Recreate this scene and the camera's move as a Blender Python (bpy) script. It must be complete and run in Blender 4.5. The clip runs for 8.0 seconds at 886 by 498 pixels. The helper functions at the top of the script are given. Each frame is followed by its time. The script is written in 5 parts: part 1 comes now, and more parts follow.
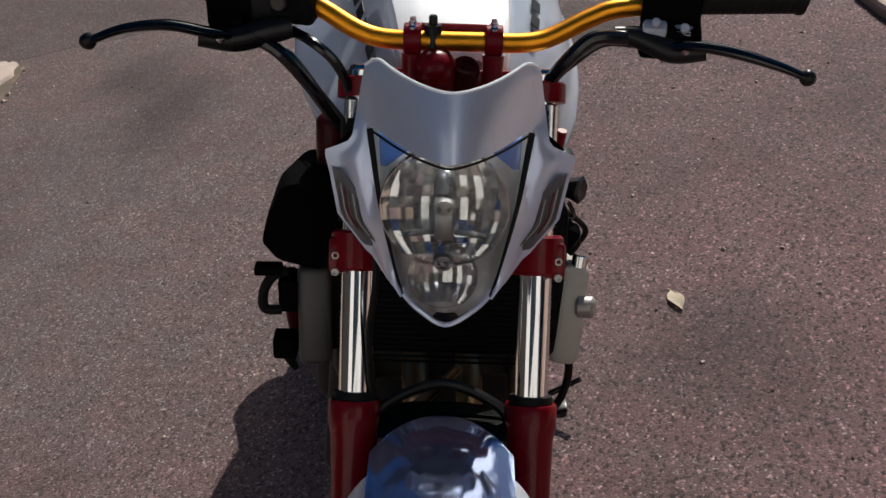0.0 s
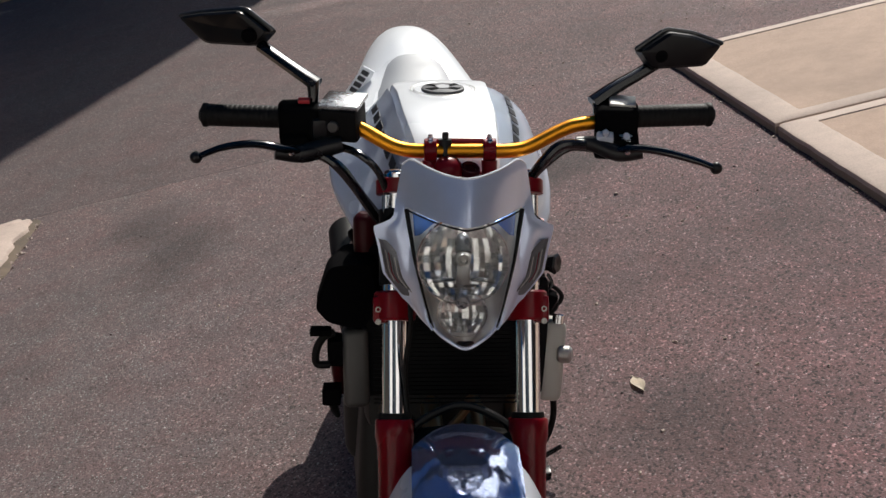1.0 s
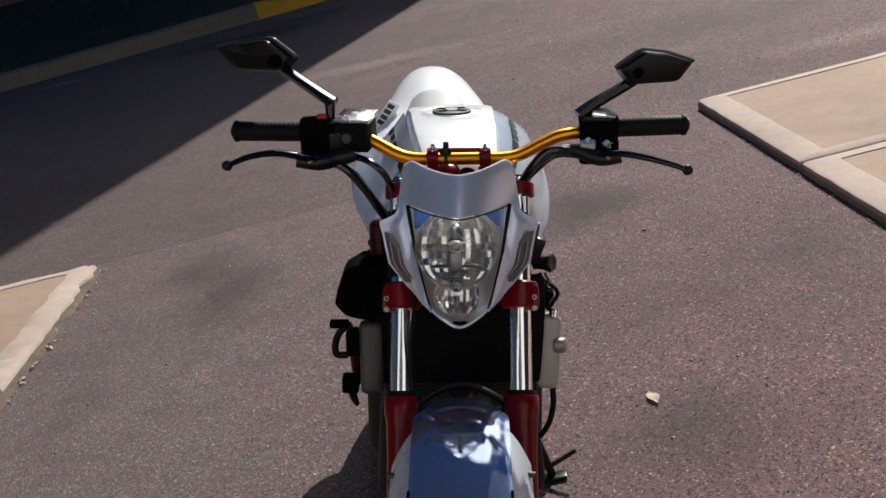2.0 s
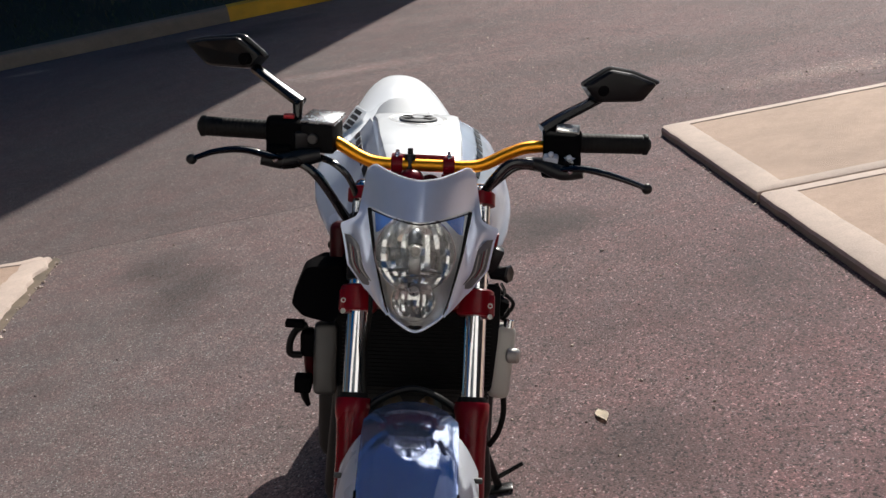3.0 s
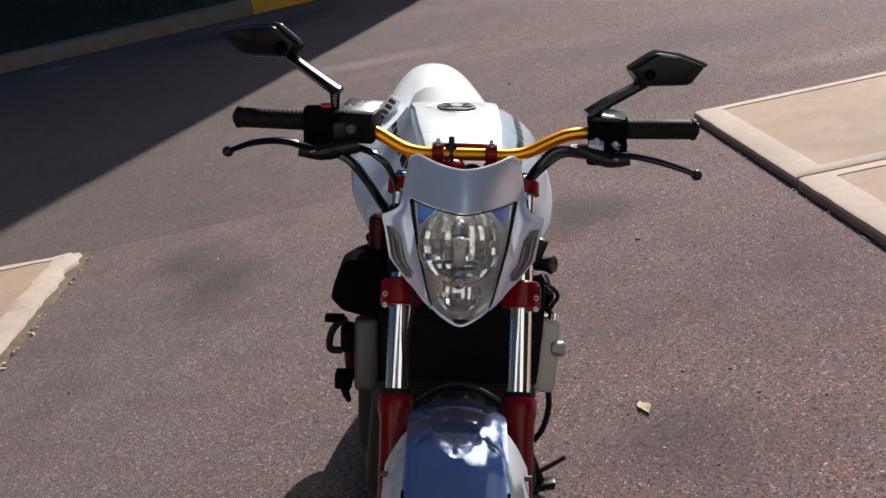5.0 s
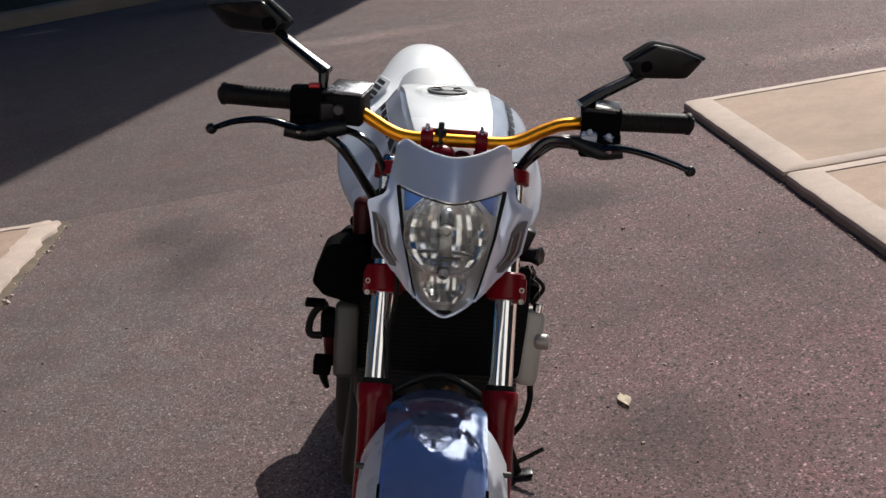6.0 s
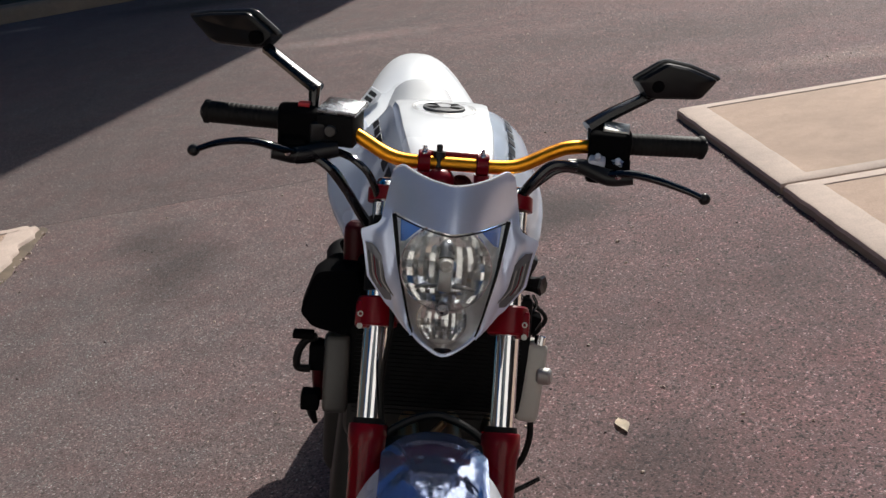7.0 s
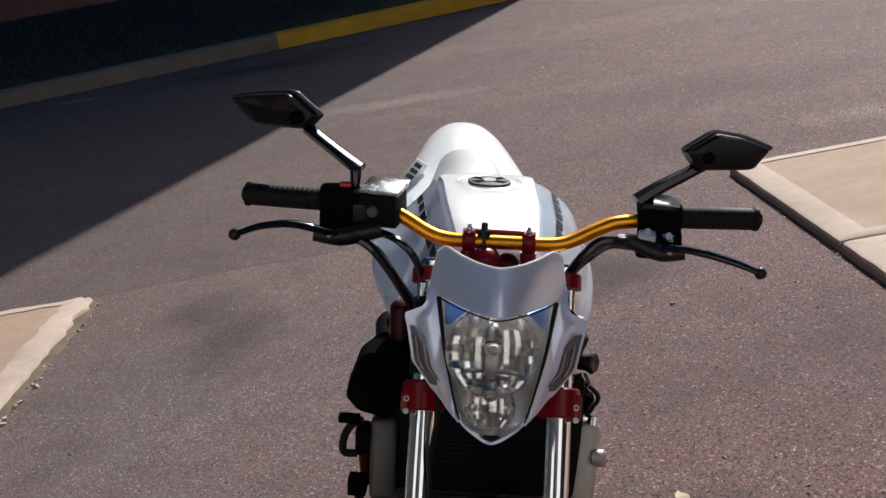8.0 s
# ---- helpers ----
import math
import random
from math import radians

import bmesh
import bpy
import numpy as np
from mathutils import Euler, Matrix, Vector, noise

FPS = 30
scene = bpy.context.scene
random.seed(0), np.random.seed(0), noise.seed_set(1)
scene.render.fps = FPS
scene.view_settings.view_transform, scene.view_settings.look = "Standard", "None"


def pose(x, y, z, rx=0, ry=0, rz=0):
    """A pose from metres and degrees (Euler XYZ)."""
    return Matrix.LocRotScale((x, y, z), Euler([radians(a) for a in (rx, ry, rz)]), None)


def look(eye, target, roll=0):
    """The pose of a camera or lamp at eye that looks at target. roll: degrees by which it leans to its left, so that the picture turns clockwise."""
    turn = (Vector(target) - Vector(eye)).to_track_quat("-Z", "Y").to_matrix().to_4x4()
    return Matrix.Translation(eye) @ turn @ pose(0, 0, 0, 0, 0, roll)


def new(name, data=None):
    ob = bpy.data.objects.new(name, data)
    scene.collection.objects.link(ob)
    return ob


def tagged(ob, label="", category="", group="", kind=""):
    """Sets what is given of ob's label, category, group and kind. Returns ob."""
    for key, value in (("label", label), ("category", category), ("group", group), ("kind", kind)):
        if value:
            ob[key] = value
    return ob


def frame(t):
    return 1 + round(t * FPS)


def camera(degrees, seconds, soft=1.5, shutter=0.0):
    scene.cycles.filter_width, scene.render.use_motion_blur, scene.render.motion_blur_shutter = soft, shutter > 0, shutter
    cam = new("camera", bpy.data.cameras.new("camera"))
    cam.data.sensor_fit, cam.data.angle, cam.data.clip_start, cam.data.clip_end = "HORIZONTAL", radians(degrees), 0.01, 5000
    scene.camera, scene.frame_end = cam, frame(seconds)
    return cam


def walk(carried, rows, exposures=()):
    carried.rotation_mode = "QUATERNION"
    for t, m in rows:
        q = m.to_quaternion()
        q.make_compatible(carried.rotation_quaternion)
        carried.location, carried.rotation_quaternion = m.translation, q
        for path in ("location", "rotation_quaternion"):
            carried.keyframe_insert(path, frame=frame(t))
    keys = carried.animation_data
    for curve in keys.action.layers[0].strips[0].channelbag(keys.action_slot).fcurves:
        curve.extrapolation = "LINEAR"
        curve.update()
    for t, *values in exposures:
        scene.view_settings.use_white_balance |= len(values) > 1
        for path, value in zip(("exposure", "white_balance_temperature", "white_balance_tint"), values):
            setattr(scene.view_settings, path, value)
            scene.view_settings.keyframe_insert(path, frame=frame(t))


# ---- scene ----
cam = camera(42.8, 8.0)
PATH = [
    (0, (0.076, -0.147, 1.388), (-0.147, 1.568, 0.382), -12.7),
    (0.5, (0.022, -0.329, 1.433), (-0.146, 1.432, 0.498), -16.0),
    (1, (0.023, -0.591, 1.479), (-0.086, 1.253, 0.713), -12.9),
    (1.5, (0.085, -0.776, 1.455), (-0.106, 1.082, 0.739), -12.6),
    (1.7, (0.106, -0.805, 1.436), (-0.088, 1.068, 0.762), -14.6),
    (2.8, (0.115, -0.843, 1.423), (-0.038, 1.056, 0.813), -11.1),
    (3, (0.11, -0.847, 1.42), (-0.009, 1.05, 0.796), -10.4),
    (3.5, (0.102, -0.832, 1.41), (-0.032, 1.06, 0.777), -11.1),
    (4, (0.088, -0.824, 1.408), (-0.069, 1.073, 0.794), -11.4),
    (4.5, (0.08, -0.81, 1.409), (-0.086, 1.082, 0.782), -11.0),
    (5, (0.077, -0.798, 1.411), (-0.088, 1.093, 0.779), -11.6),
    (5.2, (0.077, -0.788, 1.411), (-0.064, 1.099, 0.764), -12.1),
    (6.3, (0.064, -0.727, 1.418), (-0.078, 1.15, 0.744), -8.7),
    (6.5, (0.058, -0.698, 1.427), (-0.084, 1.183, 0.762), -8.8),
    (7, (0.048, -0.631, 1.424), (-0.063, 1.247, 0.744), -8.6),
    (7.5, (0.051, -0.649, 1.435), (-0.134, 1.245, 0.821), -10.0),
    (8, (0.062, -0.578, 1.443), (-0.129, 1.328, 0.87), -10.5),
]
walk(cam, [(t, look(eye, target, roll)) for t, eye, target, roll in PATH],
     [(0.0, -0.18), (0.5, -0.02), (1.0, -0.03), (1.5, -0.08), (3.0, 0.17), (5.0, 0.16), (6.5, 0.0), (7.0, 0.05), (7.5, 0.01), (8.0, 0.07)])


# ---- light ----
SUN_AZ, SUN_EL = 24.3, 37.0          # degrees from +y towards +x, and above the ground
world = bpy.data.worlds.new("sky")
scene.world = world
world.use_nodes = True
wn, wl = world.node_tree.nodes, world.node_tree.links
sky = wn.new("ShaderNodeTexSky")
sky.sky_type, sky.sun_disc = "NISHITA", False
sky.sun_elevation, sky.sun_rotation = radians(SUN_EL), radians(SUN_AZ)
sky.ozone_density, sky.dust_density = 4.0, 0.4
wn["Background"].inputs[1].default_value = 0.038
# a few thin clouds, and the white haze round the sun
SUN_DIR = Vector((math.sin(radians(SUN_AZ)) * math.cos(radians(SUN_EL)), math.cos(radians(SUN_AZ)) * math.cos(radians(SUN_EL)), math.sin(radians(SUN_EL))))
wco = wn.new("ShaderNodeTexCoord")
wno = wn.new("ShaderNodeTexNoise")
wno.inputs["Scale"].default_value, wno.inputs["Detail"].default_value, wno.inputs["Roughness"].default_value = 2.6, 6.0, 0.55
wl.new(wco.outputs["Generated"], wno.inputs["Vector"])
wdt = wn.new("ShaderNodeVectorMath")
wdt.operation = "DOT_PRODUCT"
wl.new(wco.outputs["Generated"], wdt.inputs[0])
wdt.inputs[1].default_value = SUN_DIR
wsum = wn.new("ShaderNodeMath")
wsum.operation = "MULTIPLY_ADD"
wl.new(wno.outputs["Fac"], wsum.inputs[0])
wsum.inputs[1].default_value = 0.22
wl.new(wdt.outputs["Value"], wsum.inputs[2])
wra = wn.new("ShaderNodeMapRange")
wra.inputs["From Min"].default_value, wra.inputs["From Max"].default_value = 1.035, 1.055
wl.new(wsum.outputs[0], wra.inputs["Value"])
wmx = wn.new("ShaderNodeMix")
wmx.data_type = "RGBA"
wl.new(wra.outputs[0], wmx.inputs[0])
deep = wn.new("ShaderNodeHueSaturation")
deep.inputs["Saturation"].default_value, deep.inputs["Value"].default_value = 1.7, 1.0
wl.new(sky.outputs[0], deep.inputs["Color"])
wl.new(deep.outputs[0], wmx.inputs[6])
wmx.inputs[7].default_value = (85, 85, 85, 1)
wl.new(wmx.outputs[2], wn["Background"].inputs[0])

sun_data = bpy.data.lights.new("sun", "SUN")
sun_data.energy, sun_data.angle, sun_data.color = 5.0, radians(0.4), (1.0, 0.95, 0.87)
sun = new("sun", sun_data)
sun.matrix_world = look(SUN_DIR * 30, (0, 0, 0))


# ---- materials ----
class Mat:
    """A node material with short ways to add nodes."""

    def __init__(self, name, base, rough=0.5, metal=0.0, coat=0.0):
        self.m = bpy.data.materials.new(name)
        self.m.use_nodes = True
        self.n, self.l = self.m.node_tree.nodes, self.m.node_tree.links
        self.b = self.n["Principled BSDF"]
        self.b.inputs["Base Color"].default_value = (*base, 1)
        self.b.inputs["Roughness"].default_value = rough
        self.b.inputs["Metallic"].default_value = metal
        self.b.inputs["Coat Weight"].default_value = coat
        self.b.inputs["Coat Roughness"].default_value = 0.04
        self.co = self.n.new("ShaderNodeTexCoord").outputs["Object"]

    def node(self, kind, **sockets):
        nd = self.n.new(kind)
        for key, value in sockets.items():
            nd.inputs[key.replace("_", " ")].default_value = value
        return nd

    def noise(self, scale, detail=4.0, rough=0.6):
        nd = self.node("ShaderNodeTexNoise", Scale=scale, Detail=detail, Roughness=rough)
        self.l.new(self.co, nd.inputs["Vector"])
        return nd.outputs["Fac"]

    def ramp(self, fac, *stops):
        nd = self.n.new("ShaderNodeValToRGB")
        el = nd.color_ramp.elements
        while len(el) < len(stops):
            el.new(0.5)
        for e, (p, c) in zip(el, stops):
            e.position, e.color = p, (*c, 1) if isinstance(c, tuple) else (c, c, c, 1)
        self.l.new(fac, nd.inputs[0])
        return nd.outputs[0]

    def mix(self, fac, a, b, blend="MIX"):
        nd = self.n.new("ShaderNodeMix")
        nd.data_type, nd.blend_type = "RGBA", blend
        for at, v in ((0, fac), (6, a), (7, b)):
            sock = nd.inputs[at]
            if isinstance(v, (int, float)):
                sock.default_value = v if at == 0 else (v, v, v, 1)
            elif isinstance(v, tuple):
                sock.default_value = (*v, 1)
            else:
                self.l.new(v, sock)
        return nd.outputs[2]

    def colour(self, out):
        self.l.new(out, self.b.inputs["Base Color"])

    def rough(self, fac, lo, hi):
        self.l.new(self.ramp(fac, (0.3, lo), (0.7, hi)), self.b.inputs["Roughness"])

    def bump(self, fac, strength, dist):
        nd = self.node("ShaderNodeBump", Strength=strength, Distance=dist)
        self.l.new(fac, nd.inputs["Height"])
        self.l.new(nd.outputs[0], self.b.inputs["Normal"])


def plain(name, base, rough=0.5, metal=0.0, coat=0.0, vary=0.15, grain=60.0, bump=0.0, rvar=0.08, spec=0.5):
    """A paint, plastic or metal with dust and grain at two scales."""
    k = Mat(name, base, rough, metal, coat)
    big, fine = k.noise(grain * 0.12, 3), k.noise(grain * 4, 5)
    dark = tuple(c * (1 - vary) for c in base)
    light = tuple(min(1, c * (1 + vary * 0.6) + vary * 0.01) for c in base)
    k.colour(k.mix(k.ramp(fine, (0.35, 0.0), (0.75, 0.5)), k.ramp(big, (0.3, dark), (0.7, light)), base))
    k.rough(big, max(0.02, rough - rvar), min(1, rough + rvar))
    if bump:
        k.bump(fine, bump, 0.0006)
    k.b.inputs["Specular IOR Level"].default_value = spec
    return k.m


def spot_ramp(k, far, amount):
    """From amount in the middle of a mark to 1 outside it."""
    nd = k.node("ShaderNodeMapRange", From_Min=0.55, From_Max=1.75, To_Min=amount, To_Max=1.0)
    nd.interpolation_type = "SMOOTHSTEP"
    k.l.new(far, nd.inputs["Value"])
    return nd.outputs["Result"]


def asphalt(name, tone, chips, seed, stain=0.5, spots=(), dusty=(), west=(1, 1, 1), east=(1, 1, 1)):
    """Worn asphalt: fine stones of mixed colour in a warm grey binder, broad stains; tone is its mean colour."""
    k = Mat(name, tone, 0.88)
    plain_co = k.co
    co = k.node("ShaderNodeMapping")
    co.inputs["Location"].default_value = (seed, seed * 0.7, 0)
    k.l.new(k.co, co.inputs[0])
    k.co = co.outputs[0]

    def cells(scale):
        vor = k.node("ShaderNodeTexVoronoi", Scale=scale)
        k.l.new(k.co, vor.inputs["Vector"])
        sep = k.n.new("ShaderNodeSeparateColor")
        k.l.new(vor.outputs["Color"], sep.inputs[0])
        return vor, sep

    # the surface is coarser towards the east
    axis = k.n.new("ShaderNodeSeparateXYZ")
    k.l.new(plain_co, axis.inputs[0])
    span = k.node("ShaderNodeMapRange", From_Min=-1.4, From_Max=0.9)
    k.l.new(axis.outputs[0], span.inputs["Value"])
    rough_part = k.node("ShaderNodeMapRange", To_Min=0.5, To_Max=1.0)
    k.l.new(span.outputs["Result"], rough_part.inputs["Value"])
    vor, sep = cells(290.0)
    vor2, sep2 = cells(160.0)
    t = tone
    stone = k.ramp(sep.outputs[0], (0.0, tuple(0.52 * c for c in t)), (0.45, t), (0.85, tuple(1.1 * c * q for c, q in zip(t, chips))), (0.93, tuple(1.2 * c * q for c, q in zip(t, chips))), (1.0, (0.27, 0.255, 0.25)))
    coarse = k.ramp(sep2.outputs[1], (0.0, 0.08), (0.12, 0.28), (0.19, 0.86), (0.5, 1.02), (0.90, 1.12), (0.95, 1.75), (1.0, 3.0))
    col = k.mix(rough_part.outputs["Result"], stone, coarse, "MULTIPLY")
    gap = k.ramp(vor.outputs["Distance"], (0.25, 1.06), (0.8, 0.66))
    col = k.mix(0.35, col, gap, "MULTIPLY")
    broad = k.ramp(k.noise(0.55, 5, 0.55), (0.32, 1.0 - stain * 0.5), (0.5, 1.0), (0.75, 1.0 + stain * 0.14))
    col = k.mix(1.0, col, broad, "MULTIPLY")
    tint = k.ramp(k.noise(0.9, 4, 0.6), (0.3, (1.08, 0.95, 0.96)), (0.7, (0.95, 1.03, 1.02)))
    col = k.mix(0.8, col, tint, "MULTIPLY")
    mid = k.ramp(k.noise(4.5, 5, 0.65), (0.3, 0.80), (0.7, 1.11))
    col = k.mix(1.0, col, mid, "MULTIPLY")
    blush = k.ramp(k.noise(7.0, 3, 0.5), (0.35, (1.07, 0.96, 0.96)), (0.5, (1.0, 1.0, 1.0)), (0.68, (0.95, 1.02, 1.05)))
    col = k.mix(0.8, col, blush, "MULTIPLY")
    vor3, sep3 = cells(75.0)
    pits = k.ramp(sep3.outputs[2], (0.0, 0.35), (0.03, 0.55), (0.05, 1.0), (0.965, 1.0), (0.98, 1.7))
    core = k.ramp(vor3.outputs["Distance"], (0.25, 1.0), (0.42, 0.0))
    col = k.mix(core, col, k.mix(1.0, col, pits, "MULTIPLY"))
    # greyer to the west, redder to the east
    col = k.mix(1.0, col, k.ramp(span.outputs["Result"], (0.0, west), (1.0, east)), "MULTIPLY")
    # soft-edged oil, dust and pale marks, each (x, y, radius across, radius along, strength)
    wob = k.noise(2.2, 4, 0.6)
    for x, y, rx, ry, amount in (*spots, *dusty):
        at = k.node("ShaderNodeMapping")
        at.inputs["Location"].default_value = (-x / rx, -y / ry, 0)
        at.inputs["Scale"].default_value = (1 / rx, 1 / ry, 0)
        k.l.new(plain_co, at.inputs[0])
        far = k.node("ShaderNodeVectorMath")
        far.operation = "LENGTH"
        k.l.new(at.outputs[0], far.inputs[0])
        add = k.node("ShaderNodeMath")
        add.operation = "MULTIPLY_ADD"
        k.l.new(wob, add.inputs[0])
        add.inputs[1].default_value = 0.9
        k.l.new(far.outputs["Value"], add.inputs[2])
        if isinstance(amount, tuple):
            col = k.mix(spot_ramp(k, add.outputs[0], 0.0), k.mix(1.0, col, amount, "MULTIPLY"), col)
        else:
            col = k.mix(1.0, col, spot_ramp(k, add.outputs[0], amount), "MULTIPLY")
    k.colour(col)
    h = k.mix(0.5, k.ramp(vor2.outputs["Distance"], (0.0, 1.0), (0.8, 0.0)), k.noise(260, 3))
    k.bump(h, 0.6, 0.003)
    return k.m


def concrete(name, base, lines=False):
    k = Mat(name, base, 0.85)
    broad, grit = k.noise(1.6, 5), k.noise(150, 4, 0.75)
    col = k.ramp(broad, (0.28, tuple(c * 0.80 for c in base)), (0.7, tuple(c * 1.1 for c in base)))
    col = k.mix(0.5, col, k.ramp(grit, (0.3, 0.72), (0.7, 1.2)), "MULTIPLY")
    col = k.mix(0.7, col, k.ramp(k.noise(9, 6, 0.7), (0.3, 0.82), (0.6, 1.04)), "MULTIPLY")
    h = grit
    if lines:
        wave = k.node("ShaderNodeTexWave", Scale=60.0, Distortion=4.0, Detail=3.0)
        wave.bands_direction = "Y"
        k.l.new(k.co, wave.inputs["Vector"])
        col = k.mix(0.25, col, k.ramp(wave.outputs["Fac"], (0.0, 0.7), (1.0, 1.1)), "MULTIPLY")
        h = k.mix(0.5, grit, wave.outputs["Fac"])
    k.colour(col)
    k.bump(h, 0.6, 0.002)
    return k.m


M_STREET = asphalt("street asphalt", (0.119, 0.080, 0.078), (1.05, 1.07, 1.05), 3.0, 0.3, ((-2.3, 9.75, 1.0, 0.30, 0.26), (-1.7, 10.1, 0.5, 0.2, 0.5), (0.4, 9.0, 2.6, 0.45, 1.25), (-0.85, 7.42, 0.8, 0.15, 1.7), (-0.4, 7.0, 1.1, 0.35, 1.2), (1.2, 6.4, 1.1, 0.45, 0.72), (0.6, 5.3, 0.9, 0.5, 0.78), (-4.05, 9.6, 0.26, 0.09, 2.2)), ((2.15, 5.38, 0.8, 0.17, (1.7, 2.0, 1.85)),), (0.96, 1.0, 1.0), (1.15, 0.95, 0.98))
M_DRIVE = asphalt("driveway asphalt", (0.119, 0.075, 0.0755), (1.05, 1.07, 1.05), 11.0, 0.4, ((-1.42, 3.84, 0.24, 0.26, 0.52), (-1.22, 3.52, 0.24, 0.36, 0.48), (-1.24, 3.22, 0.24, 0.26, 0.66), (0.25, 3.54, 0.30, 0.33, 0.38), (0.36, 1.64, 0.26, 0.24, 0.58), (0.92, 2.65, 0.22, 0.5, 0.74), (-1.6, 2.7, 0.10, 0.5, 0.84)), ((-1.35, 2.6, 1.3, 2.2, (0.92, 1.03, 1.05)), (0.9, 2.0, 0.8, 1.2, (1.06, 0.97, 0.97))), (1.17, 1.20, 1.15), (1.07, 0.925, 0.955))
M_SLAB = concrete("smooth trowelled concrete", (0.53, 0.42, 0.355))
M_BROOM = concrete("brushed concrete", (0.43, 0.302, 0.225), True)
M_EDGE = concrete("darker concrete edge", (0.34, 0.265, 0.21))
M_MIRROR = plain("glossy black mirror shell", (0.004, 0.004, 0.005), 0.36, vary=0.1, grain=60, spec=0.22)
M_EDGEBLACK = plain("glossy black edge", (0.012, 0.012, 0.013), 0.34, vary=0.1, grain=60, spec=0.9)
M_KERB = concrete("old kerb concrete", (0.26, 0.195, 0.14))
M_YELLOW = plain("yellow road paint", (0.80, 0.40, 0.012), 0.6, vary=0.3, grain=20, bump=0.3)
M_WHITE = plain("white gloss paint", (0.91, 0.94, 0.97), 0.28, coat=0.25, vary=0.03, grain=20)
M_SILVER = plain("silver metallic paint", (0.62, 0.70, 0.89), 0.34, metal=0.5, coat=0.3, vary=0.08, grain=90, rvar=0.05)
M_FENDER = plain("silver blue lacquer", (0.58, 0.66, 0.90), 0.06, metal=0.75, coat=1.0, vary=0.05, grain=30, rvar=0.03)
# white paint; its bluish base colour stands in for sky-lit shade
M_PANEL = plain("white lacquer with sky tint", (0.80, 0.86, 0.96), 0.22, metal=0.1, coat=0.6, vary=0.03, grain=20)
M_PEARL = plain("pearl white lacquer", (0.86, 0.90, 0.97), 0.25, metal=0.0, coat=0.6, vary=0.04, grain=30)
M_CHROME = plain("chrome", (0.86, 0.86, 0.87), 0.06, metal=1.0, vary=0.06, grain=40, rvar=0.03)
M_REFLECT = plain("reflector chrome", (0.98, 0.98, 0.97), 0.085, metal=1.0, vary=0.02, grain=60, rvar=0.02)
M_HOUSING = plain("satin silver lamp housing", (0.75, 0.75, 0.73), 0.38, metal=0.5, vary=0.08, grain=60)
M_GOLD = plain("gold anodised aluminium", (0.86, 0.34, 0.022), 0.38, metal=1.0, vary=0.1, grain=70)
M_RED = plain("deep red lacquer", (0.17, 0.0015, 0.007), 0.28, metal=0.0, coat=0.15, vary=0.2, grain=40, spec=0.15)
M_REDDARK = plain("dark red frame paint", (0.040, 0.0015, 0.004), 0.35, metal=0.0, vary=0.25, grain=40, spec=0.15)
M_BLACK = plain("black painted metal", (0.009, 0.009, 0.010), 0.33, vary=0.3, grain=60, bump=0.1, spec=0.25)
M_PLASTIC = plain("black plastic", (0.0035, 0.0035, 0.004), 0.8, vary=0.1, grain=80, bump=0.2, spec=0.01)
M_RUBBER = plain("black rubber", (0.006, 0.006, 0.006), 0.6, vary=0.35, grain=90, bump=0.4, spec=0.15)
M_SEAT = plain("grey seat vinyl", (0.38, 0.40, 0.43), 0.55, vary=0.1, grain=60, bump=0.3)
M_ALU = plain("cast aluminium", (0.42, 0.41, 0.39), 0.42, metal=0.8, vary=0.2, grain=50, bump=0.2)
M_STEEL = plain("bright steel", (0.7, 0.7, 0.7), 0.2, metal=1.0, vary=0.12, grain=60)
M_ENGINE = plain("dark engine casting", (0.018, 0.0175, 0.017), 0.55, metal=0.1, vary=0.3, grain=40, bump=0.3, spec=0.2)
M_PIPE = plain("heat tinted exhaust steel", (0.34, 0.22, 0.12), 0.35, metal=0.9, vary=0.35, grain=30)
M_DULL = plain("dull dark aluminium", (0.075, 0.073, 0.070), 0.5, metal=0.4, vary=0.2, grain=50, bump=0.2)
M_LID = plain("scuffed lid", (0.27, 0.28, 0.30), 0.26, metal=0.9, vary=0.9, grain=150, bump=1.0)
M_LIDCAP = plain("brushed cap metal", (0.10, 0.103, 0.11), 0.6, metal=0.2, vary=0.15, grain=120, spec=0.15)
M_FLAP = plain("grey flap metal", (0.24, 0.25, 0.27), 0.5, metal=0.3, vary=0.15, grain=120)
M_CAPDARK = plain("black cap recess", (0.006, 0.006, 0.007), 0.8, vary=0.2, grain=120, spec=0.02)
M_PILLAR = plain("dark grey lamp metal", (0.22, 0.22, 0.22), 0.3, metal=0.7, vary=0.2, grain=90)
M_BUTTON = plain("pale grey switch plastic", (0.50, 0.54, 0.62), 0.3, vary=0.25, grain=90, bump=0.2)
M_TAR = plain("tar", (0.092, 0.068, 0.066), 0.8, vary=0.3, grain=20)
M_CABLE = plain("glossy black cable", (0.006, 0.006, 0.007), 0.18, vary=0.2, grain=60, spec=0.5)
M_BOTTLE = plain("milky plastic", (0.42, 0.41, 0.37), 0.45, vary=0.1, grain=30)
M_MESH = plain("black radiator fins", (0.004, 0.004, 0.0045), 0.7, vary=0.3, grain=90, bump=0.6, spec=0.1)
M_SMOKE = plain("smoked indicator plastic", (0.27, 0.28, 0.31), 0.12, metal=0.25, vary=0.3, grain=40)
# the sky's reflected blue is put into this base colour
M_BLUE = plain("reflector with sky blue in it", (0.20, 0.40, 0.92), 0.15, metal=0.5, vary=0.2, grain=40)
M_INK = plain("black decal film", (0.02, 0.02, 0.025), 0.4, vary=0.2)
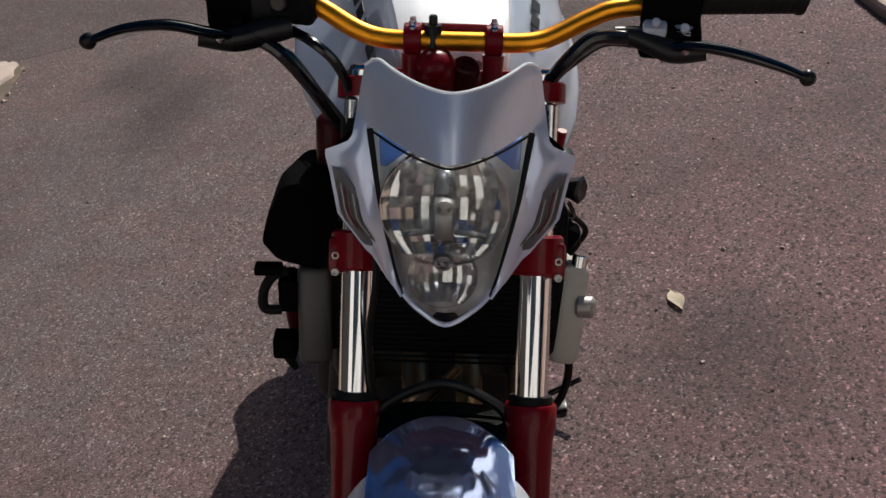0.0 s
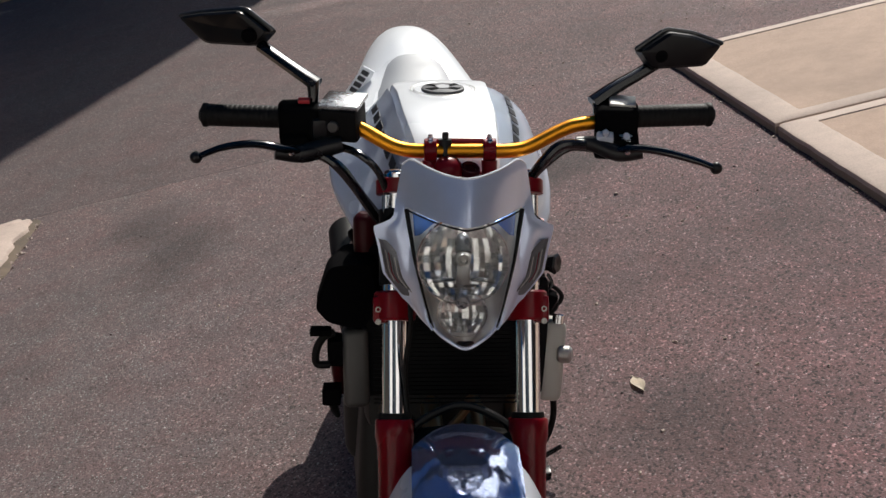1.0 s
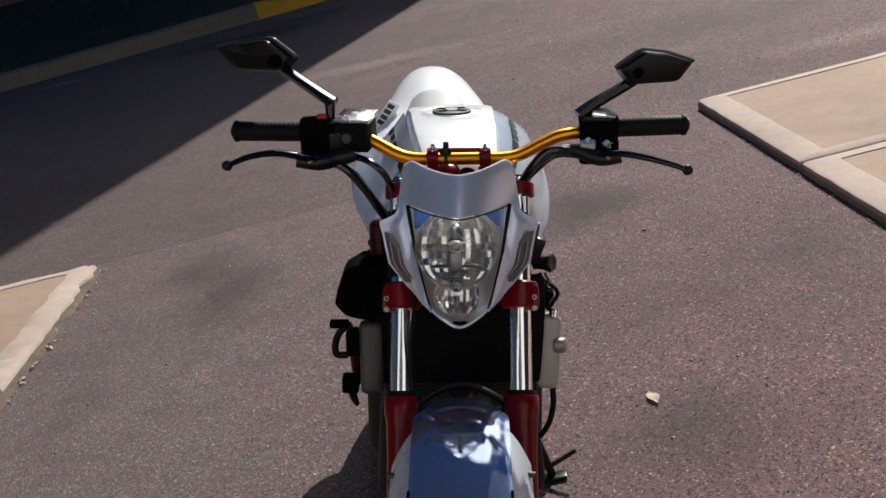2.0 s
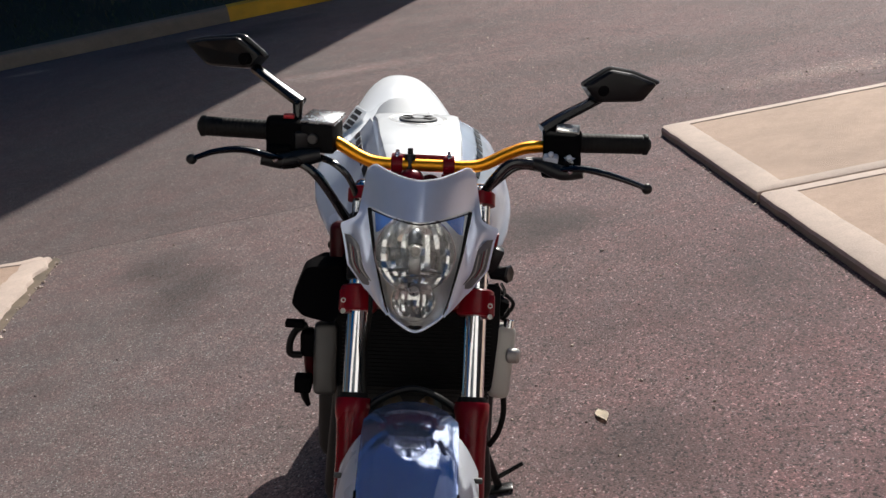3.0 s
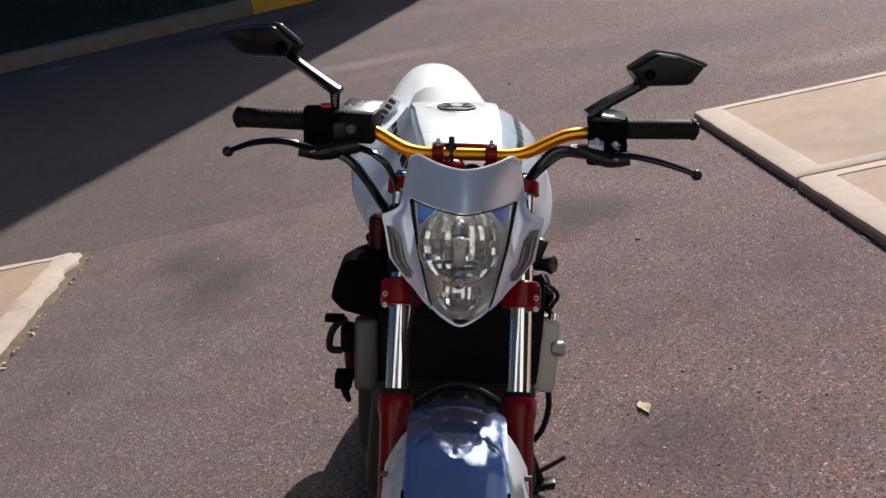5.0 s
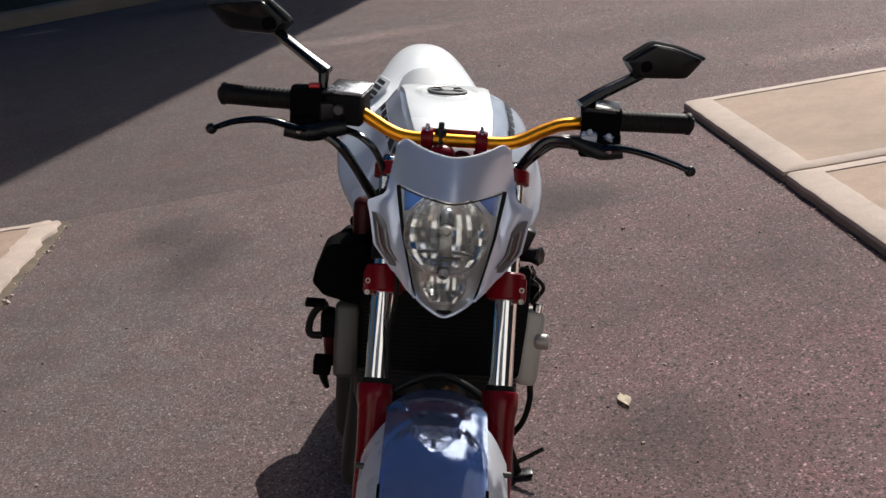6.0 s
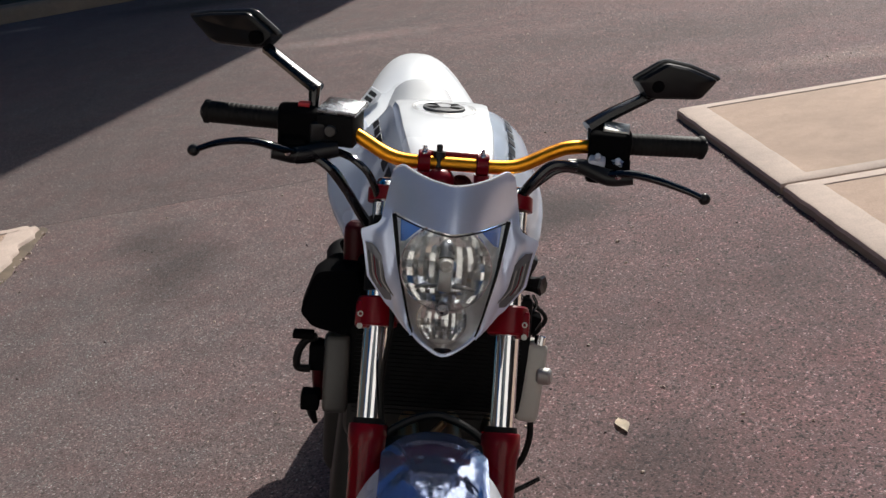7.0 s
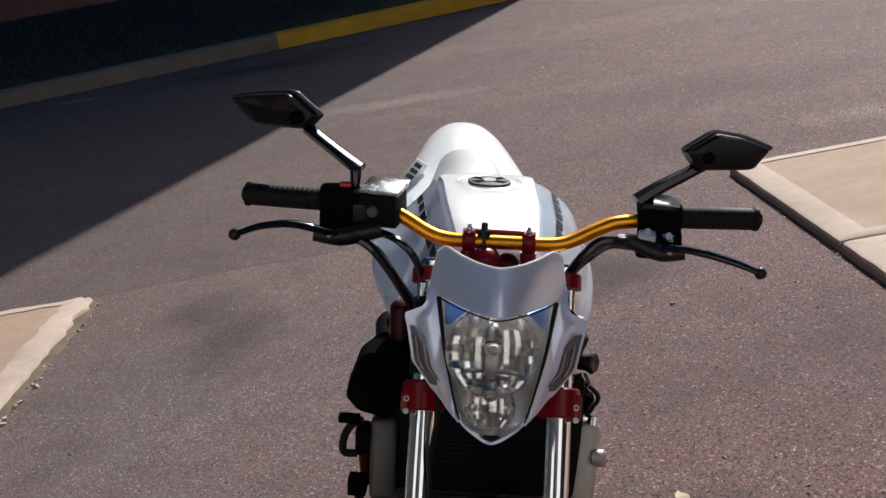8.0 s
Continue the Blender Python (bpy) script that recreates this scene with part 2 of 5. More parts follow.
M_INKRED = plain("red decal film", (0.45, 0.02, 0.03), 0.4, vary=0.2)
M_LEAF = plain("dry leaf", (0.78, 0.68, 0.54), 0.7, vary=0.25, grain=200, bump=0.4)
M_SOIL = plain("dry brown soil", (0.14, 0.105, 0.075), 0.95, vary=0.5, grain=60, bump=0.9)
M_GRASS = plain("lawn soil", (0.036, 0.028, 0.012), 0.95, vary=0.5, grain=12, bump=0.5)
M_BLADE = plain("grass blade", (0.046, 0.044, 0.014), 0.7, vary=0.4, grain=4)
M_BRICK = plain("red brick", (0.26, 0.10, 0.07), 0.85, vary=0.3, grain=30, bump=0.5)
M_SIDING = plain("white house render", (0.66, 0.65, 0.635), 0.85, vary=0.1, grain=6, bump=0.3)
M_TIMBER = plain("dark stained timber", (0.045, 0.038, 0.032), 0.7, vary=0.3, grain=6, bump=0.3)
M_ROOF = plain("grey roof felt", (0.10, 0.10, 0.10), 0.9, vary=0.2, grain=10)
M_WINDOW = plain("dark window glass", (0.02, 0.025, 0.03), 0.05, vary=0.2, grain=3)

k = Mat("clear lamp glass", (1, 1, 1), 0.02)
mixer, clear, gloss, fres = k.n.new("ShaderNodeMixShader"), k.n.new("ShaderNodeBsdfTransparent"), k.node("ShaderNodeBsdfGlossy", Roughness=0.03), k.node("ShaderNodeFresnel", IOR=1.45)
clear.inputs[0].default_value = (0.95, 0.96, 0.96, 1)
k.l.new(fres.outputs[0], mixer.inputs[0])
k.l.new(clear.outputs[0], mixer.inputs[1])
k.l.new(gloss.outputs[0], mixer.inputs[2])
k.l.new(mixer.outputs[0], k.n["Material Output"].inputs[0])
M_GLASS = k.m


# ---- mesh tools ----
def thing(name, m, label, category, group="", kind=""):
    ob = new(name)
    ob.empty_display_size = 0.1
    ob.matrix_basis = m
    return tagged(ob, label, category, group, kind)


def part(name, bm, material, parent=None, label="", sharp=35.0):
    """Links a bmesh as one mesh object, in the frame of its parent."""
    bmesh.ops.recalc_face_normals(bm, faces=bm.faces)
    me = bpy.data.meshes.new(name)
    bm.to_mesh(me)
    bm.free()
    me.materials.append(material)
    me.shade_smooth()
    me.set_sharp_from_angle(angle=radians(sharp))
    ob = new(name, me)
    ob.parent = parent
    return tagged(ob, label)


def smooth_path(pts, sub):
    pts = [Vector(p) for p in pts]
    if sub < 2 or len(pts) < 3:
        return pts
    ext = [2 * pts[0] - pts[1], *pts, 2 * pts[-1] - pts[-2]]
    out = []
    for i in range(1, len(ext) - 2):
        a, b, c, d = ext[i - 1:i + 3]
        for j in range(sub):
            t = j / sub
            out.append(0.5 * (2 * b + (c - a) * t + (2 * a - 5 * b + 4 * c - d) * t * t + (3 * b - a - 3 * c + d) * t ** 3))
    return [*out, pts[-1]]


def loft(bm, rings, cap=True, close=True):
    """Skins rings of equal length; cap closes the ends."""
    vs = [[bm.verts.new(p) for p in ring] for ring in rings]
    n = len(vs[0])
    for a, b in zip(vs, vs[1:]):
        for i in range(n if close else n - 1):
            j = (i + 1) % n
            bm.faces.new((a[i], a[j], b[j], b[i]))
    if cap:
        bm.faces.new(vs[0])
        bm.faces.new(vs[-1])
    return bm


def tube(bm, pts, r, n=12, sub=6, flat=1.0):
    """A round bar along a smooth path; r is one radius or one for each given point; flat squeezes it upwards."""
    path = smooth_path(pts, sub)
    rs = [r] * len(path) if isinstance(r, (int, float)) else [float(v) for v in np.interp(np.linspace(0, 1, len(path)), np.linspace(0, 1, len(r)), r)]
    rings, side = [], None
    for i, p in enumerate(path):
        d = (path[min(i + 1, len(path) - 1)] - path[max(i - 1, 0)]).normalized()
        if side is None:
            side = d.cross(Vector((0, 0, 1)) if abs(d.z) < 0.95 else Vector((0, 1, 0)))
        side = (side - d * side.dot(d)).normalized()
        up = side.cross(d)
        rings.append([p + rs[i] * (side * math.cos(a) + up * flat * math.sin(a)) for a in (2 * math.pi * q / n for q in range(n))])
    return loft(bm, rings)


def cyl(bm, a, b, r, r2=None, n=24, chamfer=0.0015):
    """A cylinder from a to b with softened rims."""
    a, b, r2 = Vector(a), Vector(b), r if r2 is None else r2
    d = (b - a).normalized()
    c = min(chamfer, r * 0.4, r2 * 0.4, (b - a).length * 0.3)
    side = d.cross(Vector((0, 0, 1)) if abs(d.z) < 0.9 else Vector((0, 1, 0))).normalized()
    up = d.cross(side)
    rings = [[p + q * (side * math.cos(t) + up * math.sin(t)) for t in (2 * math.pi * i / n for i in range(n))] for p, q in ((a, r - c), (a + d * c, r), (b - d * c, r2), (b, r2 - c))]
    return loft(bm, rings)


def box(bm, m, size, bevel=0.003, taper=1.0, seg=2):
    """A bevelled box of that size at the pose m; taper shrinks its top."""
    r = bmesh.ops.create_cube(bm, size=1.0)
    for v in r["verts"]:
        s = taper if v.co.z > 0 else 1.0
        v.co = Vector((v.co.x * size[0] * s, v.co.y * size[1] * s, v.co.z * size[2]))
    if bevel:
        es = list({e for v in r["verts"] for e in v.link_edges})
        r2 = bmesh.ops.bevel(bm, geom=es, offset=bevel, segments=seg, affect="EDGES", profile=0.5)
        vs = r2["verts"]
        vs = {v for f in r2["faces"] for v in f.verts} | {v for v in r["verts"] if v.is_valid}
    else:
        vs = set(r["verts"])
    bmesh.ops.transform(bm, matrix=m, verts=list(vs))
    return bm


def slab_of(bm, outline, back, bevel=0.0):
    """A plate: a flat outline pushed along the vector back."""
    a = [bm.verts.new(p) for p in outline]
    b = [bm.verts.new(Vector(p) + Vector(back)) for p in outline]
    bm.faces.new(a)
    bm.faces.new(b[::-1])
    for i in range(len(a)):
        j = (i + 1) % len(a)
        bm.faces.new((a[i], b[i], b[j], a[j]))
    if bevel:
        bmesh.ops.bevel(bm, geom=[e for e in bm.edges], offset=bevel, segments=2, affect="EDGES", profile=0.5)
    return bm


def ring_of(bm, centre, axis, profile, n=36, arc=(0.0, 2 * math.pi)):
    """Turns a profile of (radius, along the axis) round the axis."""
    centre, axis = Vector(centre), Vector(axis).normalized()
    side = axis.cross(Vector((0, 0, 1)) if abs(axis.z) < 0.9 else Vector((0, 1, 0))).normalized()
    up = axis.cross(side)
    full = arc[1] - arc[0] > 6.28
    ts = [arc[0] + (arc[1] - arc[0]) * i / n for i in range(n if full else n + 1)]
    rings = [[centre + axis * h + r * (side * math.cos(t) + up * math.sin(t)) for r, h in profile] for t in ts]
    vs = [[bm.verts.new(p) for p in ring] for ring in rings]
    for i in range(len(vs) if full else len(vs) - 1):
        a, b = vs[i], vs[(i + 1) % len(vs)]
        for j in range(len(profile) - 1):
            bm.faces.new((a[j], a[j + 1], b[j + 1], b[j]))
    return bm


def new_bm():
    return bmesh.new()


# ---- the place ----
# the ground: level under the driveway, then a street that climbs gently from the seam to the far kerb
SEAM_AT, SEAM_TURN, RISE = Vector((-0.78, 4.465)), 6.5, 0.06
ALONG = Vector((math.cos(radians(SEAM_TURN)), math.sin(radians(SEAM_TURN))))
ACROSS = Vector((-ALONG.y, ALONG.x))


def street_z(x, y):
    return RISE * min(14.0, max(0.0, (Vector((x, y)) - SEAM_AT).dot(ACROSS)))


bm = new_bm()
rows = []
for d in (-900, -40, -3, 0, 1.5, 3, 5, 7.5, 10, 14, 40, 900):
    ends = [SEAM_AT + ACROSS * d + ALONG * a for a in (-900, -40, -12, -4, 0, 4, 12, 40, 900)]
    rows.append([Vector((p.x, p.y, RISE * min(14.0, max(0.0, d)))) for p in ends])
loft(bm, rows, cap=False, close=False)
tagged(part("ground", bm, M_STREET), "grey worn street asphalt reaching to the distance", "road", kind="structure")

# the driveway: its own asphalt, ending in a slightly wavy seam at the street
bm = new_bm()
seam = [(-2.6 + 0.08 * i, SEAM_AT.y + math.tan(radians(SEAM_TURN)) * (-2.6 + 0.08 * i - SEAM_AT.x) + 0.008 * math.sin(i * 0.9) + random.uniform(-0.006, 0.006)) for i in range(58)]
slab_of(bm, [(-2.6, -60, -0.03), (1.96, -60, -0.03), *[(x, y, -0.03) for x, y in seam[::-1]]], (0, 0, 0.034))
tagged(part("driveway", bm, M_DRIVE), "brownish worn asphalt driveway with dark stains", "driveway", kind="structure")

# the tarred joint where driveway and street meet
bm = new_bm()
loft(bm, [[Vector((x, y - 0.004, 0.0)), Vector((x, y - 0.003, 0.0049)), Vector((x, y + 0.002 + 0.004 * abs(math.sin(i * 0.7)), 0.0044)), Vector((x, y + 0.006 + 0.005 * abs(math.sin(i * 0.53)), 0.0))] for i, (x, y) in enumerate(seam[:36])])
tagged(part("joint_seam", bm, M_TAR), "thin dark tarred joint across the asphalt", "joint", kind="structure")

SLAB_H = 0.048


def pavement_slab(m, length, width, label, corner=0.02, high=SLAB_H, ragged=0.004):
    """A concrete slab: trowelled rim and a brushed field; local x away from the driveway, y along it (towards minus)."""
    top = thing("concrete_slab", m, label, "pavement", "concrete slabs beside the driveway", "structure")
    rim, edge = 0.105, 0.018
    n = 44
    pts = [(corner, 0)] + [(width * i / n, 0) for i in range(1, n + 1)] + [(width, -length * i / n) for i in range(1, n + 1)]
    pts += [(width * (1 - i / n), -length) for i in range(1, n)] + [(0, -length + length * i / n) for i in range(0, n)] + [(0, -corner)]

    def rough_edge(p, s):
        return (p[0] + (0.5 - noise.noise((p[0] * 9 + s, p[1] * 9, 3.0))) * ragged - ragged / 2, p[1] + (0.5 - noise.noise((p[0] * 9, p[1] * 9 + s, 7.0))) * ragged - ragged / 2)

    def inset(p, d):
        e, f = (1.28 * d, 0.75 * d) if d > 0.05 else (d, d)          # the border is wider along the driveway
        return (min(max(p[0], e), width - d), max(min(p[1], -f), -length + f))

    bm = new_bm()
    rings = []
    for d, z in ((0.0, -0.05), (0.0, high - edge), (edge * 0.3, high - edge * 0.3), (edge, high), (rim - 0.004, high), (rim, high - 0.004)):
        rings.append([Vector((*rough_edge(inset(p, d), 1.0 if d < rim - 0.01 else 2.0), z)) for p in pts])
    loft(bm, rings[1:], cap=False)
    part("rim", bm, M_SLAB, top, "smooth pale trowelled border")
    bm = new_bm()
    loft(bm, rings[:2], cap=False)
    part("edge", bm, M_EDGE, top, "darker concrete slab edge")
    bm = new_bm()
    x0, x1, y0, y1 = 1.28 * rim - 0.01, width - rim + 0.01, -0.75 * rim + 0.01, -length + 0.75 * rim - 0.01
    slab_of(bm, [(x, y, high - 0.05) for x, y in ((x0, y0), (x1, y0), (x1, y1), (x0, y1))], (0, 0, 0.046))
    part("field", bm, M_BROOM, top, "brushed tan concrete field")
    return top


for i in range(4):
    y = 4.715 - 1.322 * i
    pavement_slab(pose(0.941 + 0.110 * 1.322 * i, y, 0, 0, 0, 6.3), 1.320, 3.2, "tan brushed concrete slab with a smooth pale border")
for i in range(3):
    pavement_slab(pose(-2.045 + 0.062 * 1.4 * i, 4.245 - 1.4 * i, 0, 0, 0, 3.5) @ Matrix.Scale(-1, 4, (1, 0, 0)), 1.392, 3.2, "pale concrete slab with a crumbling edge", 0.06, 0.036, 0.03)

# dirt and crumbs along the slab edges
bm = new_bm()
for i in range(150):
    y = random.uniform(1.2, 4.2)
    x = -2.045 + 0.062 * (4.24 - y) + 0.02 + abs(random.gauss(0, 0.018))
    if i > 105:
        x = 0.941 + 0.110 * (4.715 - y) - 0.012 - abs(random.gauss(0, 0.01))
    s = random.uniform(0.004, 0.013) * (1 if i < 105 else 0.6)
    box(bm, pose(x, y, 0.004 + s * 0.3, random.uniform(-30, 30), random.uniform(-30, 30), random.uniform(0, 180)), (s * 1.6, s, s * 0.8), 0)
tagged(part("crumbs", bm, M_SLAB), "small crumbs of concrete along the slab edges", "rubble", kind="stuff")

for name, mat, count, lo, hi, label in (("pale_gravel", M_SLAB, 170, 0.003, 0.0075, "small pale stones scattered on the asphalt"), ("dark_grit", M_TAR, 90, 0.0025, 0.006, "small dark crumbs scattered on the asphalt")):
    bm = new_bm()
    for i in range(count):
        y = random.uniform(1.0, 4.3) if i % 3 else random.uniform(4.6, 9.0)
        x = random.uniform(-1.9, 0.9) if i % 3 else random.gauss(0.9, 1.1)
        s = random.uniform(lo, hi) * (1.0 if y < 4.5 else 1.2)
        box(bm, pose(x, y, max(0.004, street_z(x, y)) + s * 0.3, random.uniform(-30, 30), random.uniform(-30, 30), random.uniform(0, 180)), (s * 1.5, s, s * 0.7), 0, 0.7)
    if mat is M_SLAB:
        box(bm, pose(0.440, 3.128, 0.008, 10, 0, 30), (0.014, 0.011, 0.008), 0, 0.6)
        for i in range(60):
            x, y = random.gauss(2.0, 0.45), random.gauss(5.32, 0.08)
            s = random.uniform(0.003, 0.008)
            box(bm, pose(x, y, street_z(x, y) + s * 0.25, 0, random.uniform(-30, 30), random.uniform(0, 180)), (s * 1.5, s, s * 0.6), 0, 0.7)
    tagged(part(name, bm, mat), label, "gravel", kind="stuff")

bm = new_bm()
rows = []
for i in range(61):
    y = 4.24 - 3.2 * i / 60
    x = -2.045 + 0.062 * (4.24 - y)
    w = 0.035 + 0.02 * noise.noise((y * 7, 2.0, 0.0))
    rows.append([Vector((x - 0.03, y, 0.018)), Vector((x + 0.4 * w, y, 0.016 + 0.004 * noise.noise((y * 15, 5.0, 0.0)))), Vector((x + w, y, 0.0045))])
loft(bm, rows, cap=False, close=False)
tagged(part("edge_soil", bm, M_SOIL), "strip of brown soil along the crumbling slab edge", "soil", kind="structure")

# far side of the street: kerb, lawn, brick block
KERB_TURN = 15.9
a, b = Vector((-2.30, 10.63)), Vector((-2.30 + math.cos(radians(KERB_TURN)), 10.63 + math.sin(radians(KERB_TURN))))
FAR = Matrix.Translation((a.x, a.y, street_z(*a))) @ pose(0, 0, 0, 3.4, -math.degrees(street_z(*b) - street_z(*a)), KERB_TURN)


def kerb(name, x0, x1, material, label):
    bm = new_bm()
    prof = [(0, -0.05), (0.004, 0.09), (0.012, 0.122), (0.032, 0.142), (0.20, 0.148), (0.20, -0.05)]
    n = max(2, int((x1 - x0) / 0.5))
    loft(bm, [[Vector((x0 + (x1 - x0) * i / n, y + 0.006 * noise.noise((x0 + i * 0.7, z * 5, 1)), z)) for y, z in prof] for i in range(n + 1)])
    ob = part(name, bm, material, None, label)
    ob.matrix_basis = FAR
    return tagged(ob, category="kerb", kind="structure")


kerb("kerb_plain", -24, 0.0, M_KERB, "plain weathered concrete street kerb in shade")
kerb("kerb_painted", 0.0, 9.0, M_YELLOW, "street kerb painted yellow")
kerb("kerb_far", 9.0, 24.0, M_KERB, "plain weathered concrete street kerb")
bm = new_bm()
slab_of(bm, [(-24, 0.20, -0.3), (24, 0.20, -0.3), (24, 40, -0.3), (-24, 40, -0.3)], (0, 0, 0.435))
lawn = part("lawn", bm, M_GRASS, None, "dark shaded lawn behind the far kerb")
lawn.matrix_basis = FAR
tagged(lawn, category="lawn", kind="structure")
bm = new_bm()
for i in range(9000):
    x, y = random.uniform(-12, 5), 0.22 + 9.0 * random.random() ** 1.4
    h, w, a = random.uniform(0.03, 0.09), random.uniform(0.005, 0.011), random.uniform(0, math.pi)
    dx, dy = w * math.cos(a), w * math.sin(a)
    lean = Vector((random.uniform(-0.05, 0.05), random.uniform(-0.05, 0.05), 0))
    b0, b1, t0 = bm.verts.new((x - dx, y - dy, 0.13)), bm.verts.new((x + dx, y + dy, 0.13)), bm.verts.new(Vector((x, y, 0.13 + h)) + lean)
    bm.faces.new((b0, b1, t0))
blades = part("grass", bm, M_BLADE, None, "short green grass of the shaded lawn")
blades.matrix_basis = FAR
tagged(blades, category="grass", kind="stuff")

# what closes the place out of view: the block whose shadow lies on the street, a house added behind the camera
def building(name, m, w, d, h, material, label):
    ob = thing(name, m, label, "building")
    bm = new_bm()
    slab_of(bm, [(-w, 0, -0.2), (0, 0, -0.2), (0, d, -0.2), (-w, d, -0.2)], (0, 0, h + 0.2))
    part("wall", bm, material, ob)
    bm = new_bm()
    slab_of(bm, [(-w, 0.05, h), (-0.05, 0.05, h), (-0.05, d, h), (-w, d, h)], (0, 0, 0.3))
    part("roof", bm, M_ROOF, ob)
    return ob


reach = 15.0                          # from the tip of its shadow beside the driveway to its corner
height = (reach + 2.2) * math.tan(radians(SUN_EL))
building("apartment_block", pose(-2.75 + reach * math.sin(radians(SUN_AZ)), 4.80 + reach * math.cos(radians(SUN_AZ)), 0, 0, 0, 8), 34, 12, height, M_BRICK, "red brick apartment block beyond the shaded lawn")
# unseen white house added for the lamp to reflect; its window darkens the chrome tubes
home = thing("unseen_house", pose(-0.2, -6.0, 0, 0, 0, 181), "unseen white house added for lamp and chrome to reflect", "building")
for name, x0, x1, y0, y1, z0, z1, mat in (("wall", -7.2, -1.9, 0, 8, -0.2, 6.8, M_SIDING), ("wall", 1.9, 7.2, 0, 8, -0.2, 6.8, M_SIDING), ("gable_wall", -1.9, 1.9, 0, 8, 2.8, 6.8, M_SIDING), ("garage_door", -1.9, 1.9, 0.15, 0.3, -0.2, 2.8, M_SIDING), ("window", -2.2, 2.4, -0.02, 0.06, 3.2, 5.6, M_WINDOW), ("roof", -7.4, 7.4, -0.3, 8.3, 6.8, 7.1, M_ROOF)):
    bm = new_bm()
    slab_of(bm, [(x0, y0, z0), (x1, y0, z0), (x1, y1, z0), (x0, y1, z0)], (0, 0, z1 - z0))
    part(name, bm, mat, home)

# unseen dark walls added beside the driveway, so that the chrome reflects dark edges
for name, x, y0, y1 in (("added_wall_west", -7.5, -6.0, 2.5), ("added_wall_east", 7.5, -6.0, 2.5)):
    bm = new_bm()
    slab_of(bm, [(x, y0, -0.2), (x + 0.15, y0, -0.2), (x + 0.15, y1, -0.2), (x, y1, -0.2)], (0, 0, 5.2))
    tagged(part(name, bm, M_TIMBER), "unseen dark wall added for the chrome to reflect", "wall", "", "structure")

# a dry leaf on the driveway
leaf = thing("dry_leaf", pose(0.277, 1.845, 0.0055, 3, -5, 187), "pale dry curled leaf lying on the asphalt", "leaf")
bm = new_bm()
rows = []
for i in range(9):
    v = i / 8
    w = 0.0165 * math.sin(math.pi * min(1, v ** 0.8 + 0.02)) + 0.0008
    rows.append([Vector((w * u, -0.040 + 0.080 * v, 0.002 + 0.0025 * u * u + 0.0012 * math.sin(7 * v + 3 * u))) for u in (-1, -0.6, -0.2, 0.2, 0.6, 1)])
loft(bm, rows, cap=False, close=False)
bmesh.ops.solidify(bm, geom=bm.faces[:], thickness=0.0007)
part("blade", bm, M_LEAF, leaf)
bm = new_bm()
tube(bm, [(0, -0.039, 0.002), (0.002, -0.046, 0.003), (0.005, -0.053, 0.002)], [0.0012, 0.0009, 0.0006], 6, 3)
part("stalk", bm, M_LEAF, leaf)


# ---- the motorcycle, in its own leaning frame: x across, y to the rear, z up, front wheel on the origin ----
bike = thing("motorcycle", pose(-0.224, 0.717, 0.002, -1.1, 12.32, 0), "white and silver motorcycle with gold handlebar on its side stand", "motorcycle")
REAR = Matrix.Translation((0, 0.345, 0)) @ pose(0, 0, 0, 0, 0, 4.4) @ Matrix.Translation((0, -0.345, 0))    # body turned against the steered front
FX = 0.098                           # fork legs, from the middle


def fork_y(z):
    return 0.122 + (z - 0.629) * 0.52


def fork(s, z):
    return Vector((s * FX, fork_y(z), z))


def rear(bm):
    bmesh.ops.transform(bm, matrix=REAR, verts=bm.verts)
    return bm


def wheel(parent_name, centre, radius, width, discs):
    """Tyre, rim, spokes, hub and brake discs about an axle across the bike."""
    cx, cy, cz = centre
    bm = new_bm()
    r, w = radius, width / 2
    ring_of(bm, centre, (1, 0, 0), [(r - 0.085, -w * 0.72), (r - 0.05, -w), (r - 0.022, -w * 0.93), (r - 0.006, -w * 0.55), (r, 0), (r - 0.006, w * 0.55), (r - 0.022, w * 0.93), (r - 0.05, w), (r - 0.085, w * 0.72)], 56)
    wh = part(parent_name, bm, M_RUBBER, bike, "black road tyre on a cast wheel")
    bm = new_bm()
    ring_of(bm, centre, (1, 0, 0), [(r - 0.080, -w * 0.75), (r - 0.10, -w * 0.7), (r - 0.115, 0), (r - 0.10, w * 0.7), (r - 0.080, w * 0.75)], 48)
    part("rim", bm, M_BLACK, wh)
    for i in range(5):
        a = 2 * math.pi * i / 5
        bm = new_bm()
        d = Vector((0, math.cos(a), math.sin(a)))
        tube(bm, [Vector(centre) + d * 0.03, Vector(centre) + d * (r - 0.105)], [0.016, 0.012], 8, 1)
        part("spoke", bm, M_BLACK, wh)
    bm = new_bm()
    cyl(bm, (cx - FX * 0.8, cy, cz), (cx + FX * 0.8, cy, cz), 0.032)
    part("hub", bm, M_BLACK, wh)
    for s in discs:
        bm = new_bm()
        ring_of(bm, (s * 0.066, cy, cz), (1, 0, 0), [(0.10, -0.002), (0.148, -0.002), (0.148, 0.002), (0.10, 0.002), (0.10, -0.002)], 44)
        part("brake_disc", bm, M_STEEL, wh)
    return wh


AXLE = (0.0, -0.015, 0.30)
wheel("front_wheel", AXLE, 0.30, 0.12, (-1, 1))
back_wheel = wheel("rear_wheel", (0.0, 1.43, 0.31), 0.31, 0.17, (-1,))
back_wheel.matrix_basis = Matrix.Translation((0, 0, 0.028)) @ REAR

